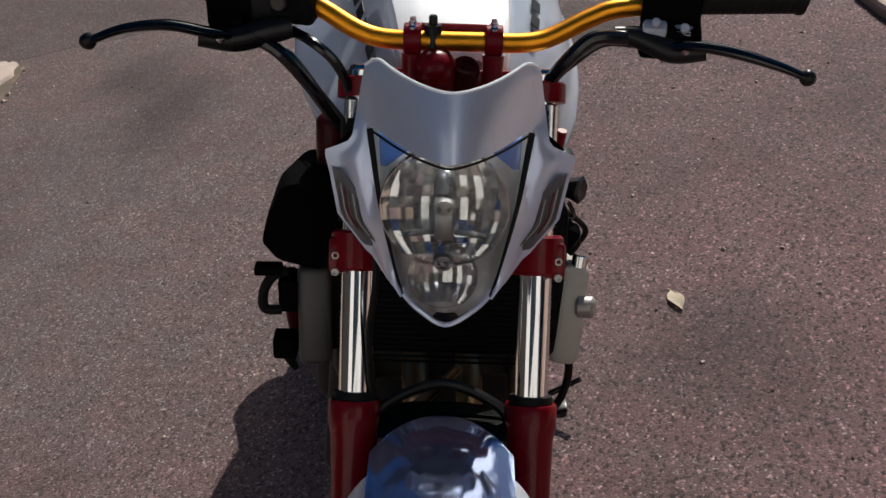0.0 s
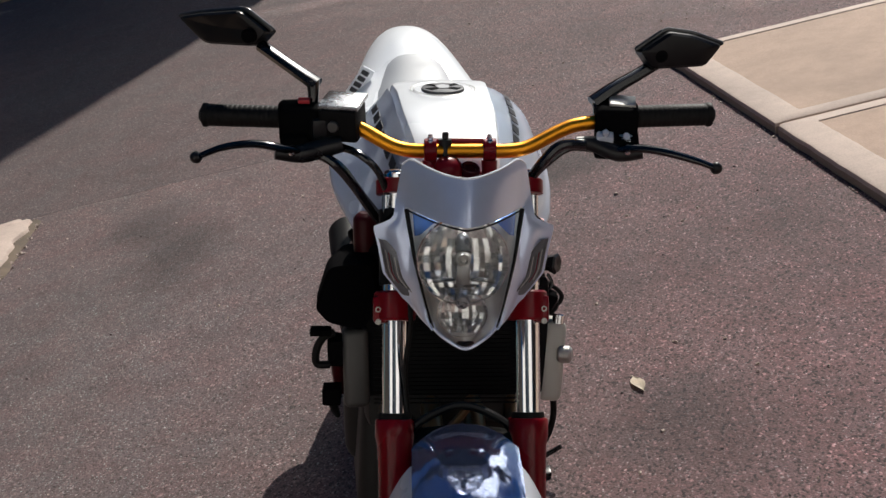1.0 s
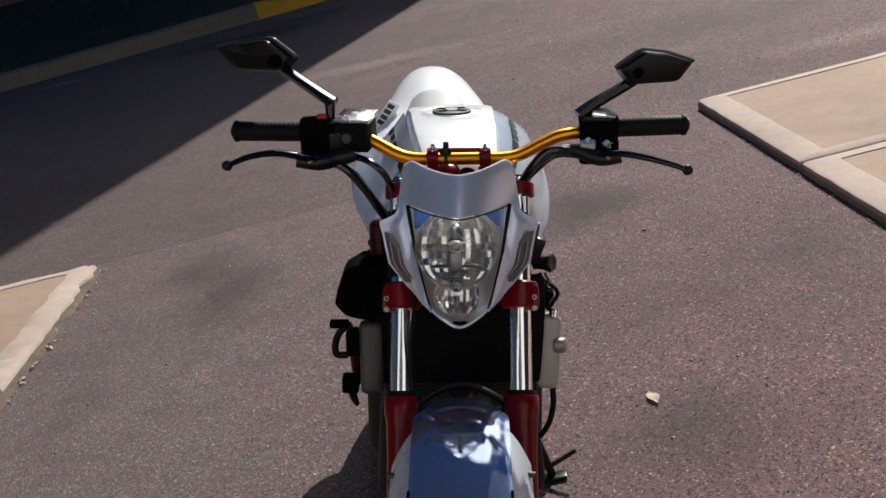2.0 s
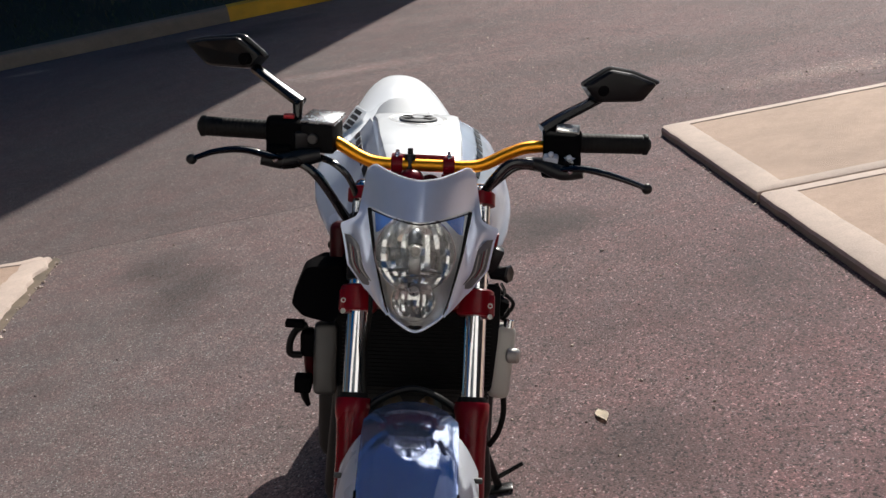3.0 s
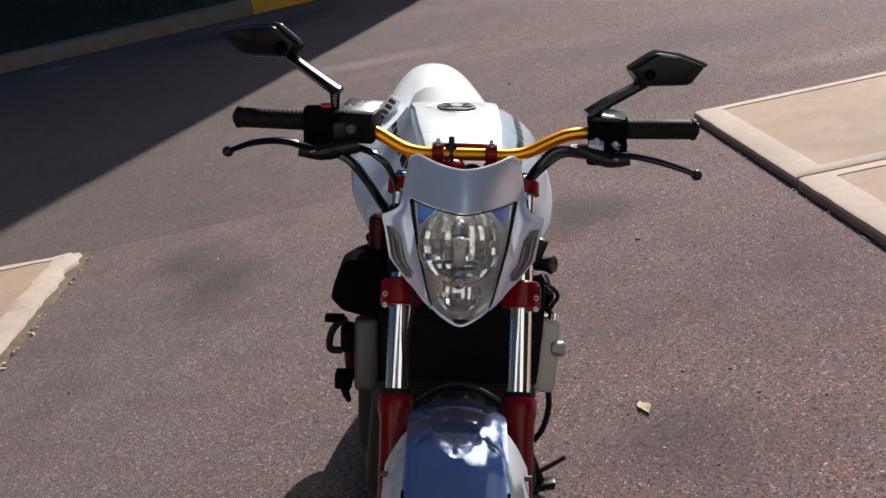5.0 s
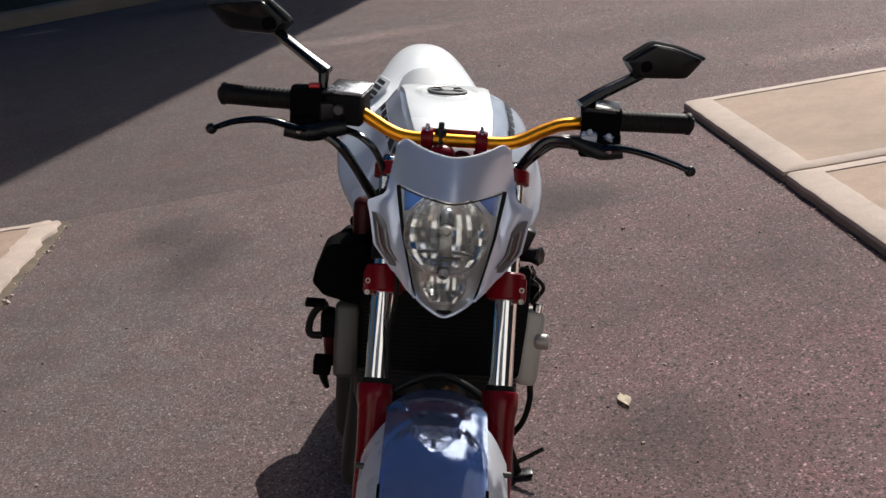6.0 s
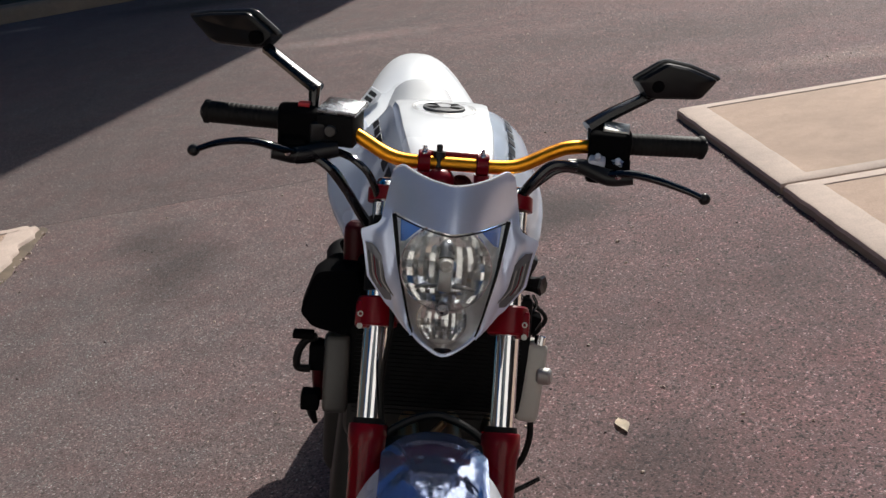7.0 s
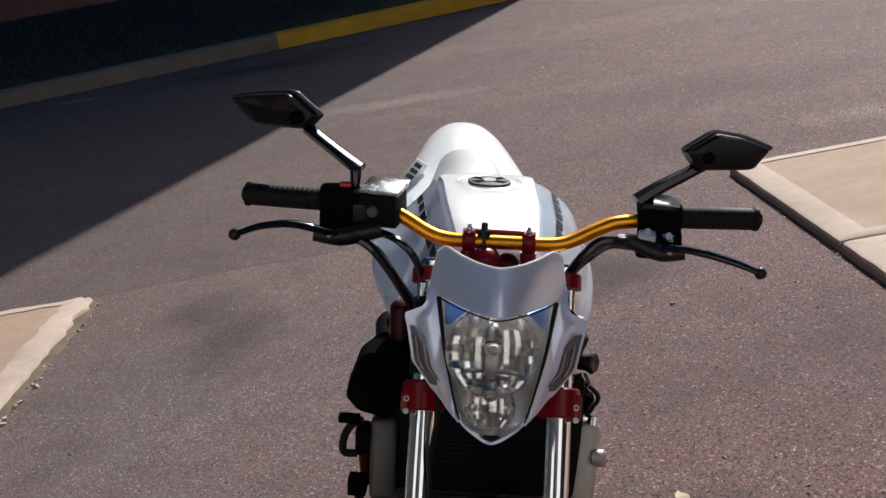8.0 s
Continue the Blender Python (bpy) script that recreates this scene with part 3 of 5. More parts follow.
# fork legs: chrome tubes into red lowers
for s in (-1, 1):
    bm = new_bm()
    cyl(bm, fork(s, 0.60), fork(s, 0.948), 0.0190, n=32)
    leg = part("fork_tube", bm, M_CHROME, bike, "polished chrome fork tube")
    bm = new_bm()
    cyl(bm, fork(s, 0.942), fork(s, 0.953), 0.0165, 0.015, n=6)
    part("fork_cap", bm, M_STEEL, leg, "bright hexagon cap")
    bm = new_bm()
    axis = (fork(s, 0.7) - fork(s, 0.6)).normalized()
    ring_of(bm, fork(s, 0.629), axis, [(0.0, 0.004), (0.0235, 0.004), (0.0245, 0.0), (0.0245, -0.006), (0.0, -0.006)], 32)
    part("dust_seal", bm, M_RUBBER, leg)
    bm = new_bm()
    ring_of(bm, fork(s, 0.625), axis, [(0.0, 0.0), (0.0275, 0.0), (0.0295, -0.003), (0.0295, -0.026), (0.0265, -0.040), (0.0250, -0.09), (0.0255, -0.30), (0.0285, -0.34), (0.027, -0.385), (0.0, -0.387)], 36)
    low = part("fork_lower", bm, M_RED, bike, "deep red painted fork lower")
    bm = new_bm()
    cyl(bm, Vector((s * 0.112, AXLE[1], AXLE[2])), Vector((s * 0.138, AXLE[1], AXLE[2])), 0.016)
    part("axle_nut", bm, M_STEEL, low)
    bm = new_bm()
    box(bm, pose(s * 0.098, AXLE[1] + 0.075, 0.345, 24, 0, 0), (0.05, 0.07, 0.12), 0.010)
    part("brake_caliper", bm, M_BLACK, low, "black brake caliper")
    bm = new_bm()
    cyl(bm, (s * 0.100, -0.060, 0.580), (s * 0.113, -0.060, 0.580), 0.0045, n=16)
    part("reflector_stud", bm, M_DULL, low)

# front mudguard: a polished middle and two pale sides
FC, FR = Vector((0, AXLE[1], 0.30)), 0.335


def guard(u0, u1, a0, a1, crown, material, name, label, taper=0.0, thick=0.003, nu=14, na=44, rounded=0.0):
    """An arched strip about the axle, from u0 to u1 across, angles from the front (0) over the top (90)."""
    bm = new_bm()
    rows = []
    for i in range(na + 1):
        f = i / na
        a = radians(a0 + (a1 - a0) * f)
        squeeze = 1 - taper * max(0.0, 1 - f * 5) ** 2
        row = []
        for j in range(nu + 1):
            u = (u0 + (u1 - u0) * j / nu) * squeeze
            r = FR + crown(u)
            b = a - radians(rounded * (abs(u) / 0.074) ** 2 * f ** 4)
            row.append(FC + Vector((u, -r * math.cos(b), r * math.sin(b))))
        rows.append(row)
    loft(bm, rows, cap=False, close=False)
    bmesh.ops.solidify(bm, geom=bm.faces[:], thickness=thick)
    return part(name, bm, material, bike, label, 50)


def crown_mid(u):
    return 0.024 * (1 - (abs(u) / 0.085) ** 2.6)


def crown_side(u):
    return -0.004 - 0.062 * (max(0.0, (abs(u) - 0.066)) / 0.042) ** 1.6


mud = guard(-0.074, 0.074, 2, 102, crown_mid, M_FENDER, "front_mudguard", "glossy steel-grey front mudguard", 0.25, rounded=8.0)
for s in (-1, 1):
    guard(s * 0.068, s * 0.108, 18, 91, crown_side, M_PEARL, "mudguard_side", "pale pearl side panel of the mudguard", nu=8).parent = mud
    guard(s * 0.0715, s * 0.0758, 42, 65, lambda u: 0.0098, M_PLASTIC, "slot", "narrow black slot in the mudguard", nu=2, thick=0.001).parent = mud
guard(-0.07, 0.07, 101, 150, lambda u: -0.006 + 0.010 * (1 - (abs(u) / 0.09) ** 2), M_RUBBER, "mudguard_tail", "black plastic tail of the mudguard", nu=10).parent = mud
bm = new_bm()
tube(bm, [(-0.085, 0.10, 0.590), (-0.062, 0.118, 0.620), (0, 0.128, 0.642), (0.062, 0.118, 0.620), (0.085, 0.10, 0.590)], 0.006, 10, 6)
part("fork_brace", bm, M_BLACK, bike, "black arched fork brace")

# yokes
bm = new_bm()
z = 0.772
for s in (-1, 1):
    ring_of(bm, fork(s, z), (0, 0.461, 0.887), [(0.0, 0.022), (0.028, 0.022), (0.031, 0.019), (0.031, -0.019), (0.028, -0.022), (0.0, -0.022)], 28)
box(bm, pose(0, fork_y(z) + 0.015, z, -27, 0, 0), (0.19, 0.055, 0.038), 0.006)
for s in (-1, 1):
    box(bm, pose(s * 0.120, fork_y(z) - 0.006, z - 0.003, -27, 0, 0), (0.020, 0.034, 0.040), 0.005)
low_yoke = part("lower_yoke", bm, M_RED, bike, "deep red lower fork clamp")
for s in (-1, 1):
    for dz in (-0.012, 0.004):
        bm = new_bm()
        c = Vector((s * 0.122, fork_y(z + dz) - 0.022, z + dz))
        ring_of(bm, c, (0, -1, 0.35), [(0.0, 0.001), (0.0024, 0.001), (0.0026, 0.0045), (0.0040, 0.0045), (0.0044, 0.003), (0.0044, -0.004)], 18)
        part("clamp_bolt", bm, M_ALU, low_yoke, "bright socket bolt")
bm = new_bm()
z = 0.930
for s in (-1, 1):
    ring_of(bm, fork(s, z), (0, 0.461, 0.887), [(0.0, 0.012), (0.026, 0.012), (0.028, 0.010), (0.028, -0.010), (0.0, -0.012)], 28)
box(bm, pose(0, fork_y(z) + 0.03, z, -27, 0, 0), (0.19, 0.075, 0.020), 0.005)
top_yoke = part("top_yoke", bm, M_RED, bike, "deep red top fork clamp")
bm = new_bm()
ring_of(bm, (-0.018, 0.264, 0.966), (0, -0.35, 0.94), [(0.0, 0.016), (0.010, 0.0145), (0.017, 0.010), (0.021, 0.003), (0.0225, -0.006), (0.0225, -0.04)], 28)
part("steering_nut", bm, M_RED, top_yoke, "domed red steering stem cover")
bm = new_bm()
ring_of(bm, (0.014, 0.268, 0.960), (0.15, -0.4, 0.9), [(0.0, 0.003), (0.008, 0.003), (0.0085, 0.006), (0.0135, 0.007), (0.0155, 0.004), (0.0155, -0.03)], 28)
part("ignition_lock", bm, M_REDDARK, top_yoke, "dark red ignition lock")

# handlebar
BAR = [(-0.385, 0.346, 1.025), (-0.27, 0.330, 1.026), (-0.185, 0.313, 1.024), (-0.150, 0.305, 1.015), (-0.105, 0.290, 0.994), (-0.075, 0.284, 0.987), (-0.03, 0.283, 0.986)]
BAR += [(0.03, 0.283, 0.986), (0.075, 0.284, 0.986), (0.105, 0.290, 0.991), (0.150, 0.305, 1.010), (0.185, 0.313, 1.019), (0.27, 0.330, 1.022), (0.385, 0.346, 1.022)]
bm = new_bm()
tube(bm, BAR, 0.0106, 20, 6)
bar = part("handlebar", bm, M_GOLD, bike, "gold anodised aluminium handlebar")
for s in (-1, 1):
    bm = new_bm()
    a, b = Vector((s * 0.389, 0.3465, 1.025)), Vector((s * 0.268, 0.3297, 1.026))
    d = (b - a).normalized()
    prof = [(0.0, 0.0), (0.013, 0.0), (0.0185, 0.002), (0.0185, 0.007), (0.0165, 0.010)]
    for i in range(14):
        h = 0.012 + i * 0.0078
        prof += [(0.0167, h), (0.0170, h + 0.001), (0.0170, h + 0.0055), (0.0166, h + 0.0065)]
    prof += [(0.0175, 0.121), (0.0175, 0.125), (0.0, 0.125)]
    ring_of(bm, a, d, prof, 24)
    part("grip", bm, M_RUBBER, bar, "ribbed black rubber grip")
    bm = new_bm()
    cyl(bm, a - d * 0.004, a + d * 0.002, 0.0115, n=20)
    part("bar_end", bm, M_BLACK, bar)
# risers with their caps and the bridge between
for s in (-1, 1):
    bm = new_bm()
    x = s * 0.044
    tube(bm, [(x, 0.276, 0.935), (x, 0.279, 0.955), (x, 0.282, 0.972)], [0.0135, 0.0110, 0.0120], 16, 3)
    ring_of(bm, (x - 0.0095, 0.283, 0.988), (1, 0, 0), [(0.0, 0.0), (0.0155, 0.0), (0.0170, 0.0015), (0.0170, 0.0175), (0.0155, 0.019), (0.0, 0.019)], 28)
    riser = part("bar_clamp", bm, M_RED, bike, "deep red handlebar riser and clamp")
    for dy in (-0.006, 0.009):
        bm = new_bm()
        cyl(bm, (x, 0.283 + dy, 0.998), (x, 0.283 + dy, 1.0055), 0.0046, n=16)
        cyl(bm, (x, 0.283 + dy, 1.005), (x, 0.283 + dy, 1.009), 0.0034, n=6, chamfer=0.0005)
        part("clamp_bolt", bm, M_STEEL, riser, "bright clamp bolt")
bm = new_bm()
tube(bm, [(-0.044, 0.296, 0.996), (0.044, 0.296, 0.996)], 0.0055, 10, 1)
part("clamp_bridge", bm, M_RED, bike, "red bridge bar between the clamps")
bm = new_bm()
cyl(bm, (-0.022, 0.270, 0.965), (-0.022, 0.282, 1.004), 0.0052, n=14)
cyl(bm, (-0.022, 0.282, 1.004), (-0.022, 0.283, 1.015), 0.0048, n=10)
ring_of(bm, (-0.022, 0.283, 1.0), (0, 0.1, 1), [(0.0055, -0.005), (0.0095, -0.005), (0.0095, 0.004), (0.0055, 0.004)], 16)
part("cable_guide", bm, M_BLACK, bike, "black cable guide post")

# levers
LEV = {-1: [(-0.235, 0.268, 0.990), (-0.262, 0.252, 1.000), (-0.300, 0.244, 1.009), (-0.345, 0.242, 1.004), (-0.383, 0.240, 0.990)],
       1: [(0.235, 0.268, 0.992), (0.262, 0.252, 0.999), (0.300, 0.244, 0.995), (0.345, 0.241, 0.983), (0.375, 0.240, 0.972)]}
for s in (-1, 1):
    bm = new_bm()
    tube(bm, LEV[s], [0.009, 0.0095, 0.0092, 0.0078, 0.0066], 12, 6, 0.66)
    lever = part("lever", bm, M_CABLE, bike, "black brake lever" if s < 0 else "black clutch lever")
    bm = new_bm()
    c = Vector(LEV[s][-1])
    ring_of(bm, c, (s, -0.1, -0.2), [(0.0, -0.009), (0.005, -0.0075), (0.0088, -0.003), (0.0092, 0.001), (0.0072, 0.006), (0.0035, 0.009), (0.0, 0.0095)], 20)
    part("ball_end", bm, M_BLACK, lever)
    bm = new_bm()
    ring_of(bm, Vector(LEV[s][0]) + Vector((s * 0.012, -0.012, 0.006)), (0, -0.55, 0.85), [(0.0, 0.0), (0.0055, 0.0), (0.0065, -0.0015), (0.0065, -0.01)], 18)
    part("pivot_bolt", bm, M_STEEL, lever)

# controls on the brake side: switch case, master cylinder with its fluid box
bm = new_bm()
box(bm, pose(-0.240, 0.318, 1.018, 8, 0, 8), (0.062, 0.052, 0.066), 0.010, seg=3)
box(bm, pose(-0.246, 0.300, 0.992, 8, 0, 8), (0.040, 0.046, 0.040), 0.008)
sw = part("switch_case", bm, M_PLASTIC, bike, "black plastic switch case")
bm = new_bm()
box(bm, pose(-0.232, 0.318, 1.054, 8, 0, 0), (0.018, 0.012, 0.007), 0.002)
part("stop_switch", bm, M_INKRED, sw, "red stop switch")
bm = new_bm()
tube(bm, [(-0.272, 0.262, 0.990), (-0.235, 0.270, 0.986), (-0.205, 0.285, 0.990), (-0.175, 0.290, 0.996)], [0.010, 0.014, 0.0155, 0.013], 14, 4)
box(bm, pose(-0.208, 0.314, 1.010, 10, 0, 6), (0.028, 0.048, 0.054), 0.006)
mc = part("master_cylinder", bm, M_BLACK, bike, "black brake master cylinder")
bm = new_bm()
box(bm, pose(-0.175, 0.312, 1.026, 8, 0, -14), (0.058, 0.056, 0.050), 0.004)
fluid = part("fluid_box", bm, M_MESH, mc, "black square brake fluid box")
bm = new_bm()
box(bm, pose(-0.174, 0.315, 1.054, 8, 0, -14), (0.062, 0.060, 0.008), 0.002)
part("box_lid", bm, M_LID, fluid, "scuffed bright aluminium lid")
bm = new_bm()
cyl(bm, (-0.186, 0.290, 1.024), (-0.189, 0.279, 1.023), 0.0085, n=20)
part("sight_glass", bm, M_DULL, fluid, "round sight glass")
# controls on the clutch side
bm = new_bm()
box(bm, pose(0.238, 0.318, 1.018, 8, 0, -8), (0.064, 0.052, 0.062), 0.010, seg=3)
box(bm, pose(0.236, 0.298, 0.992, 8, 0, -8), (0.066, 0.046, 0.036), 0.007)
sw = part("switch_case", bm, M_PLASTIC, bike, "black plastic switch case with grey buttons")
bm = new_bm()
box(bm, pose(0.246, 0.322, 1.050, 12, 3, -8), (0.040, 0.034, 0.010), 0.003)
part("switch_top", bm, M_ALU, sw, "bright switch top")
for x, z, w in ((0.216, 1.005, 0.026), (0.247, 1.000, 0.022)):
    bm = new_bm()
    box(bm, pose(x, 0.283, z, 20, 0, -10), (w, 0.018, 0.017), 0.004)
    cyl(bm, (x, 0.276, z + 0.008), (x - 0.002, 0.270, z + 0.014), 0.005, n=14)
    part("button", bm, M_BUTTON, sw, "pale grey plastic button")
bm = new_bm()
tube(bm, [(0.270, 0.262, 0.990), (0.235, 0.270, 0.986), (0.200, 0.284, 0.996), (0.172, 0.282, 1.000)], [0.010, 0.013, 0.012, 0.008], 14, 4)
part("clutch_perch", bm, M_BLACK, bike, "black clutch lever perch")

# mirrors on their stalks
def rounded_shell(bm, outline, back):
    """A dished shell over an outline, bulging along the vector back."""
    c = sum((Vector(p) for p in outline), Vector()) / len(outline)
    loop = smooth_closed(outline)
    rings = []
    for f, d in ((0.94, -0.10), (1.0, 0.0), (1.0, 0.08), (0.90, 0.80), (0.78, 0.94), (0.5, 0.99), (0.12, 1.0)):
        rings.append([c + (p - c) * f + Vector(back) * d for p in loop])
    return loft(bm, rings)


def smooth_closed(pts, sub=4, tight=0.16):
    """Cuts the corners of a closed outline a little."""
    pts = [Vector(p) for p in pts]
    out = []
    for i, p in enumerate(pts):
        a, b = pts[i - 1], pts[(i + 1) % len(pts)]
        p0, p1 = p.lerp(a, tight), p.lerp(b, tight)
        for j in range(sub + 1):
            t = j / sub
            out.append(p0.lerp(p, t).lerp(p.lerp(p1, t), t))
    return out


MIR = {1: [(0.265, 0.352, 1.123), (0.311, 0.356, 1.154), (0.352, 0.360, 1.148), (0.403, 0.366, 1.130), (0.377, 0.362, 1.096), (0.288, 0.354, 1.093)],
       -1: [(-0.279, 0.385, 1.145), (-0.322, 0.392, 1.178), (-0.395, 0.44, 1.165), (-0.440, 0.48, 1.152), (-0.390, 0.44, 1.114), (-0.302, 0.388, 1.120)]}
for s in (-1, 1):
    stem = Vector((0.212, 0.325, 1.04)) if s > 0 else Vector((-0.218, 0.325, 1.03))
    bm = new_bm()
    if s > 0:
        tube(bm, [(0.212, 0.322, 1.018), (0.211, 0.330, 1.044), (0.218, 0.336, 1.056)], [0.0075, 0.0085, 0.0095], 12, 3)
        tube(bm, [(0.203, 0.334, 1.046), (0.235, 0.344, 1.066), (0.272, 0.354, 1.085), (0.300, 0.362, 1.100)], [0.0150, 0.0135, 0.0125, 0.0125], 8, 4, 0.75)
    else:
        tube(bm, [(-0.218, 0.322, 1.018), (-0.219, 0.330, 1.055), (-0.219, 0.336, 1.080)], [0.0075, 0.008, 0.010], 12, 3)
        tube(bm, [(-0.213, 0.336, 1.074), (-0.232, 0.344, 1.085), (-0.262, 0.360, 1.102), (-0.300, 0.388, 1.122)], [0.0145, 0.0135, 0.0125, 0.0125], 8, 4, 0.75)
    stalk = part("mirror_stalk", bm, M_CABLE, bike, "black mirror stalk")
    bm = new_bm()
    back = Vector((0.0, -0.030, 0.002)) if s > 0 else Vector((-0.012, -0.026, 0.002))
    rounded_shell(bm, [Vector(p) - back * 0.3 for p in MIR[s]], back)
    shell = part("mirror", bm, M_MIRROR, stalk, "black angular rear-view mirror", 28)
    # edge tube added, glossier than the shell, to catch the sun's glint
    bm = new_bm()
    tube(bm, smooth_closed([Vector(p) + back * 0.02 for p in MIR[s]])[2:18], 0.0040, 10, 2)
    part("mirror_edge", bm, M_EDGEBLACK, shell, "glossy tube added on the mirror top edge")
    bm = new_bm()
    c = sum((Vector(p) for p in MIR[s]), Vector()) / 6
    slab_of(bm, [c + (Vector(p) - c) * 0.9 - back * 0.42 for p in MIR[s]], -back * 0.05)
    part("mirror_glass", bm, M_CHROME, shell, "mirror glass")
    bm = new_bm()
    c = Vector((0.303, 0.338, 1.118)) if s > 0 else Vector((-0.318, 0.372, 1.140))
    ring_of(bm, c, back, [(0.0, 0.004), (0.008, 0.004), (0.0105, 0.002), (0.0105, -0.012)], 20)
    part("ball_joint", bm, M_PLASTIC, shell)

# headlamp cowl
def cowl_c(z):
    return float(np.interp(z, (0.775, 0.80, 0.86, 0.92, 0.955, 1.02), (0.042, 0.031, 0.027, 0.034, 0.045, 0.074)))


def cowl_y(x, z):
    a = abs(x)
    ease = 1.0 - 0.20 * min(1.0, max(0.0, (z - 0.955) / 0.05))
    b = math.hypot(a, 0.005) - 0.005
    bulge = 0.4326 * b + 9.0 * a * a if a < 0.076 else 0.0828 + (a - 0.076) * (0.38 + 1.0 * min(1.0, max(0.0, (z - 0.945) / 0.03)))
    return cowl_c(z) + bulge * ease


def outline_w(z):
    return float(np.interp(z, (0.782, 0.797, 0.818, 0.856, 0.90, 0.919, 0.924, 0.930, 0.937, 0.96, 1.0, 1.02), (0.014, 0.054, 0.083, 0.113, 0.121, 0.126, 0.124, 0.107, 0.098, 0.094, 0.087, 0.083)))


def lens_w(z):
    return float(np.interp(z, (0.7785, 0.785, 0.797, 0.812, 0.885, 0.952), (0.003, 0.022, 0.041, 0.0475, 0.067, 0.079)))


Z_BROW = 0.952


def cowl_top(u):
    return 1.0105 + 0.0115 * u * u - 0.016 * (max(0.0, abs(u) - 0.8) / 0.2) ** 2


def cowl_inner(z):
    """Half-width of the opening below the brow, carried on above it."""
    return lens_w(z) + 0.004 if z <= Z_BROW else 0.869 * outline_w(z)


def cowl_point(c, k):
    """A point of the shell: c across, -2 to 2 with the opening between -1 and 1; k down, 0 at the top edge, 1 at the brow, 2 at the chin."""
    s, a = math.copysign(1, c), abs(c)
    if k <= 1:
        u = a * 0.869 if a <= 1 else 0.869 + 0.131 * (a - 1)
        z0 = Z_BROW + (0.004 * (1 - a * a) if a < 1 else 0.0)
        z = cowl_top(u) + (z0 - cowl_top(u)) * k
        x = u * outline_w(z)
        y = cowl_y(x, z) - 0.010 * k * k * max(0.0, 1 - a * a) - 0.004 * math.sin(math.pi * k) * (1 - 0.6 * u)
    else:
        z = Z_BROW + (0.796 - Z_BROW) * (k - 1)
        w0 = cowl_inner(z)
        w1 = max(outline_w(z), w0 + 0.004)
        x = w0 + (w1 - w0) * (a - 1)
        y = cowl_y(x, z) - 0.006 * math.sin(math.pi * min(1, (a - 1) * 1.6)) * min(1.0, (k - 1) / 0.3)
    return Vector((s * x, y, z))


bm = new_bm()
across = [c for c in np.linspace(-2, -1, 12)] + [c for c in np.linspace(-1, 1, 31)][1:-1] + [c for c in np.linspace(1, 2, 12)]
down = list(np.linspace(0, 1, 16)) + list(np.linspace(1, 2, 27))[1:]
shell_grid = {}
for i, c in enumerate(across):
    for j, k in enumerate(down):
        if k <= 1.0 or abs(c) >= 1.0:
            shell_grid[i, j] = bm.verts.new(cowl_point(float(c), float(k)))
for i in range(len(across) - 1):
    for j in range(len(down) - 1):
        q = [(i, j), (i + 1, j), (i + 1, j + 1), (i, j + 1)]
        if all(p in shell_grid for p in q):
            bm.faces.new([shell_grid[p] for p in q])
bmesh.ops.remove_doubles(bm, verts=bm.verts, dist=0.0003)
bmesh.ops.solidify(bm, geom=bm.faces[:], thickness=-0.0035)
cowl = part("headlamp_cowl", bm, M_SILVER, bike, "silver painted headlamp cowl with swept ears", 40)
# pale bead stands in for sunlight along the cowl's top edge
bm = new_bm()
tube(bm, [cowl_point(float(c), 0.0) + Vector((0, 0.0016, 0.0004)) for c in np.linspace(-1.9, 1.9, 25)], 0.0019, 8, 2)
part("cowl_sunlit_bead", bm, M_PEARL, cowl, "pale bead in place of the sunlit top edge")
# black plate added to close the cowl behind the lamp and keep light out
bm = new_bm()
rows = [[Vector((u * (outline_w(z) - 0.008), 0.150 + (z - 0.80) * 0.25 - 0.012 * abs(u), z)) for u in np.linspace(-1, 1, 9)] for z in np.linspace(0.962, 0.79, 12)]
loft(bm, rows, cap=False, close=False)
bmesh.ops.solidify(bm, geom=bm.faces[:], thickness=0.003)
part("cowl_back", bm, M_PLASTIC, cowl, "black plate added behind the lamp")
# smoked indicator panels in the sides
for s in (-1, 1):
    bm = new_bm()
    rows = []
    for z in np.linspace(0.906, 0.828, 14):
        f = (0.906 - z) / 0.078
        w1 = outline_w(z) - 0.004
        w0 = w1 - 0.028 * math.sin(math.pi * (0.08 + 0.84 * f)) ** 0.7
        rows.append([Vector((s * (w0 + (w1 - w0) * i / 5), cowl_y(w0 + (w1 - w0) * i / 5, z) - 0.0045 + 0.010 * max(0, i / 5 - 0.7), z)) for i in range(6)])
    loft(bm, rows, cap=False, close=False)
    bmesh.ops.solidify(bm, geom=bm.faces[:], thickness=-0.002)
    ind = part("indicator", bm, M_SMOKE, cowl, "smoked side indicator lens")
    for q in range(6):
        bm = new_bm()
        rib = []
        for z in (0.895 - 0.003 * q, 0.881 - 0.003 * q, 0.867 - 0.003 * q, 0.852 - 0.003 * q):
            x = outline_w(z) - 0.007 - 0.0036 * q
            rib.append((s * x, cowl_y(x, z) - 0.0052, z))
        tube(bm, rib, 0.0007, 6, 3)
        part("rib", bm, (M_DULL, M_ALU, M_RED, M_DULL, M_ALU, M_DULL)[q], ind)

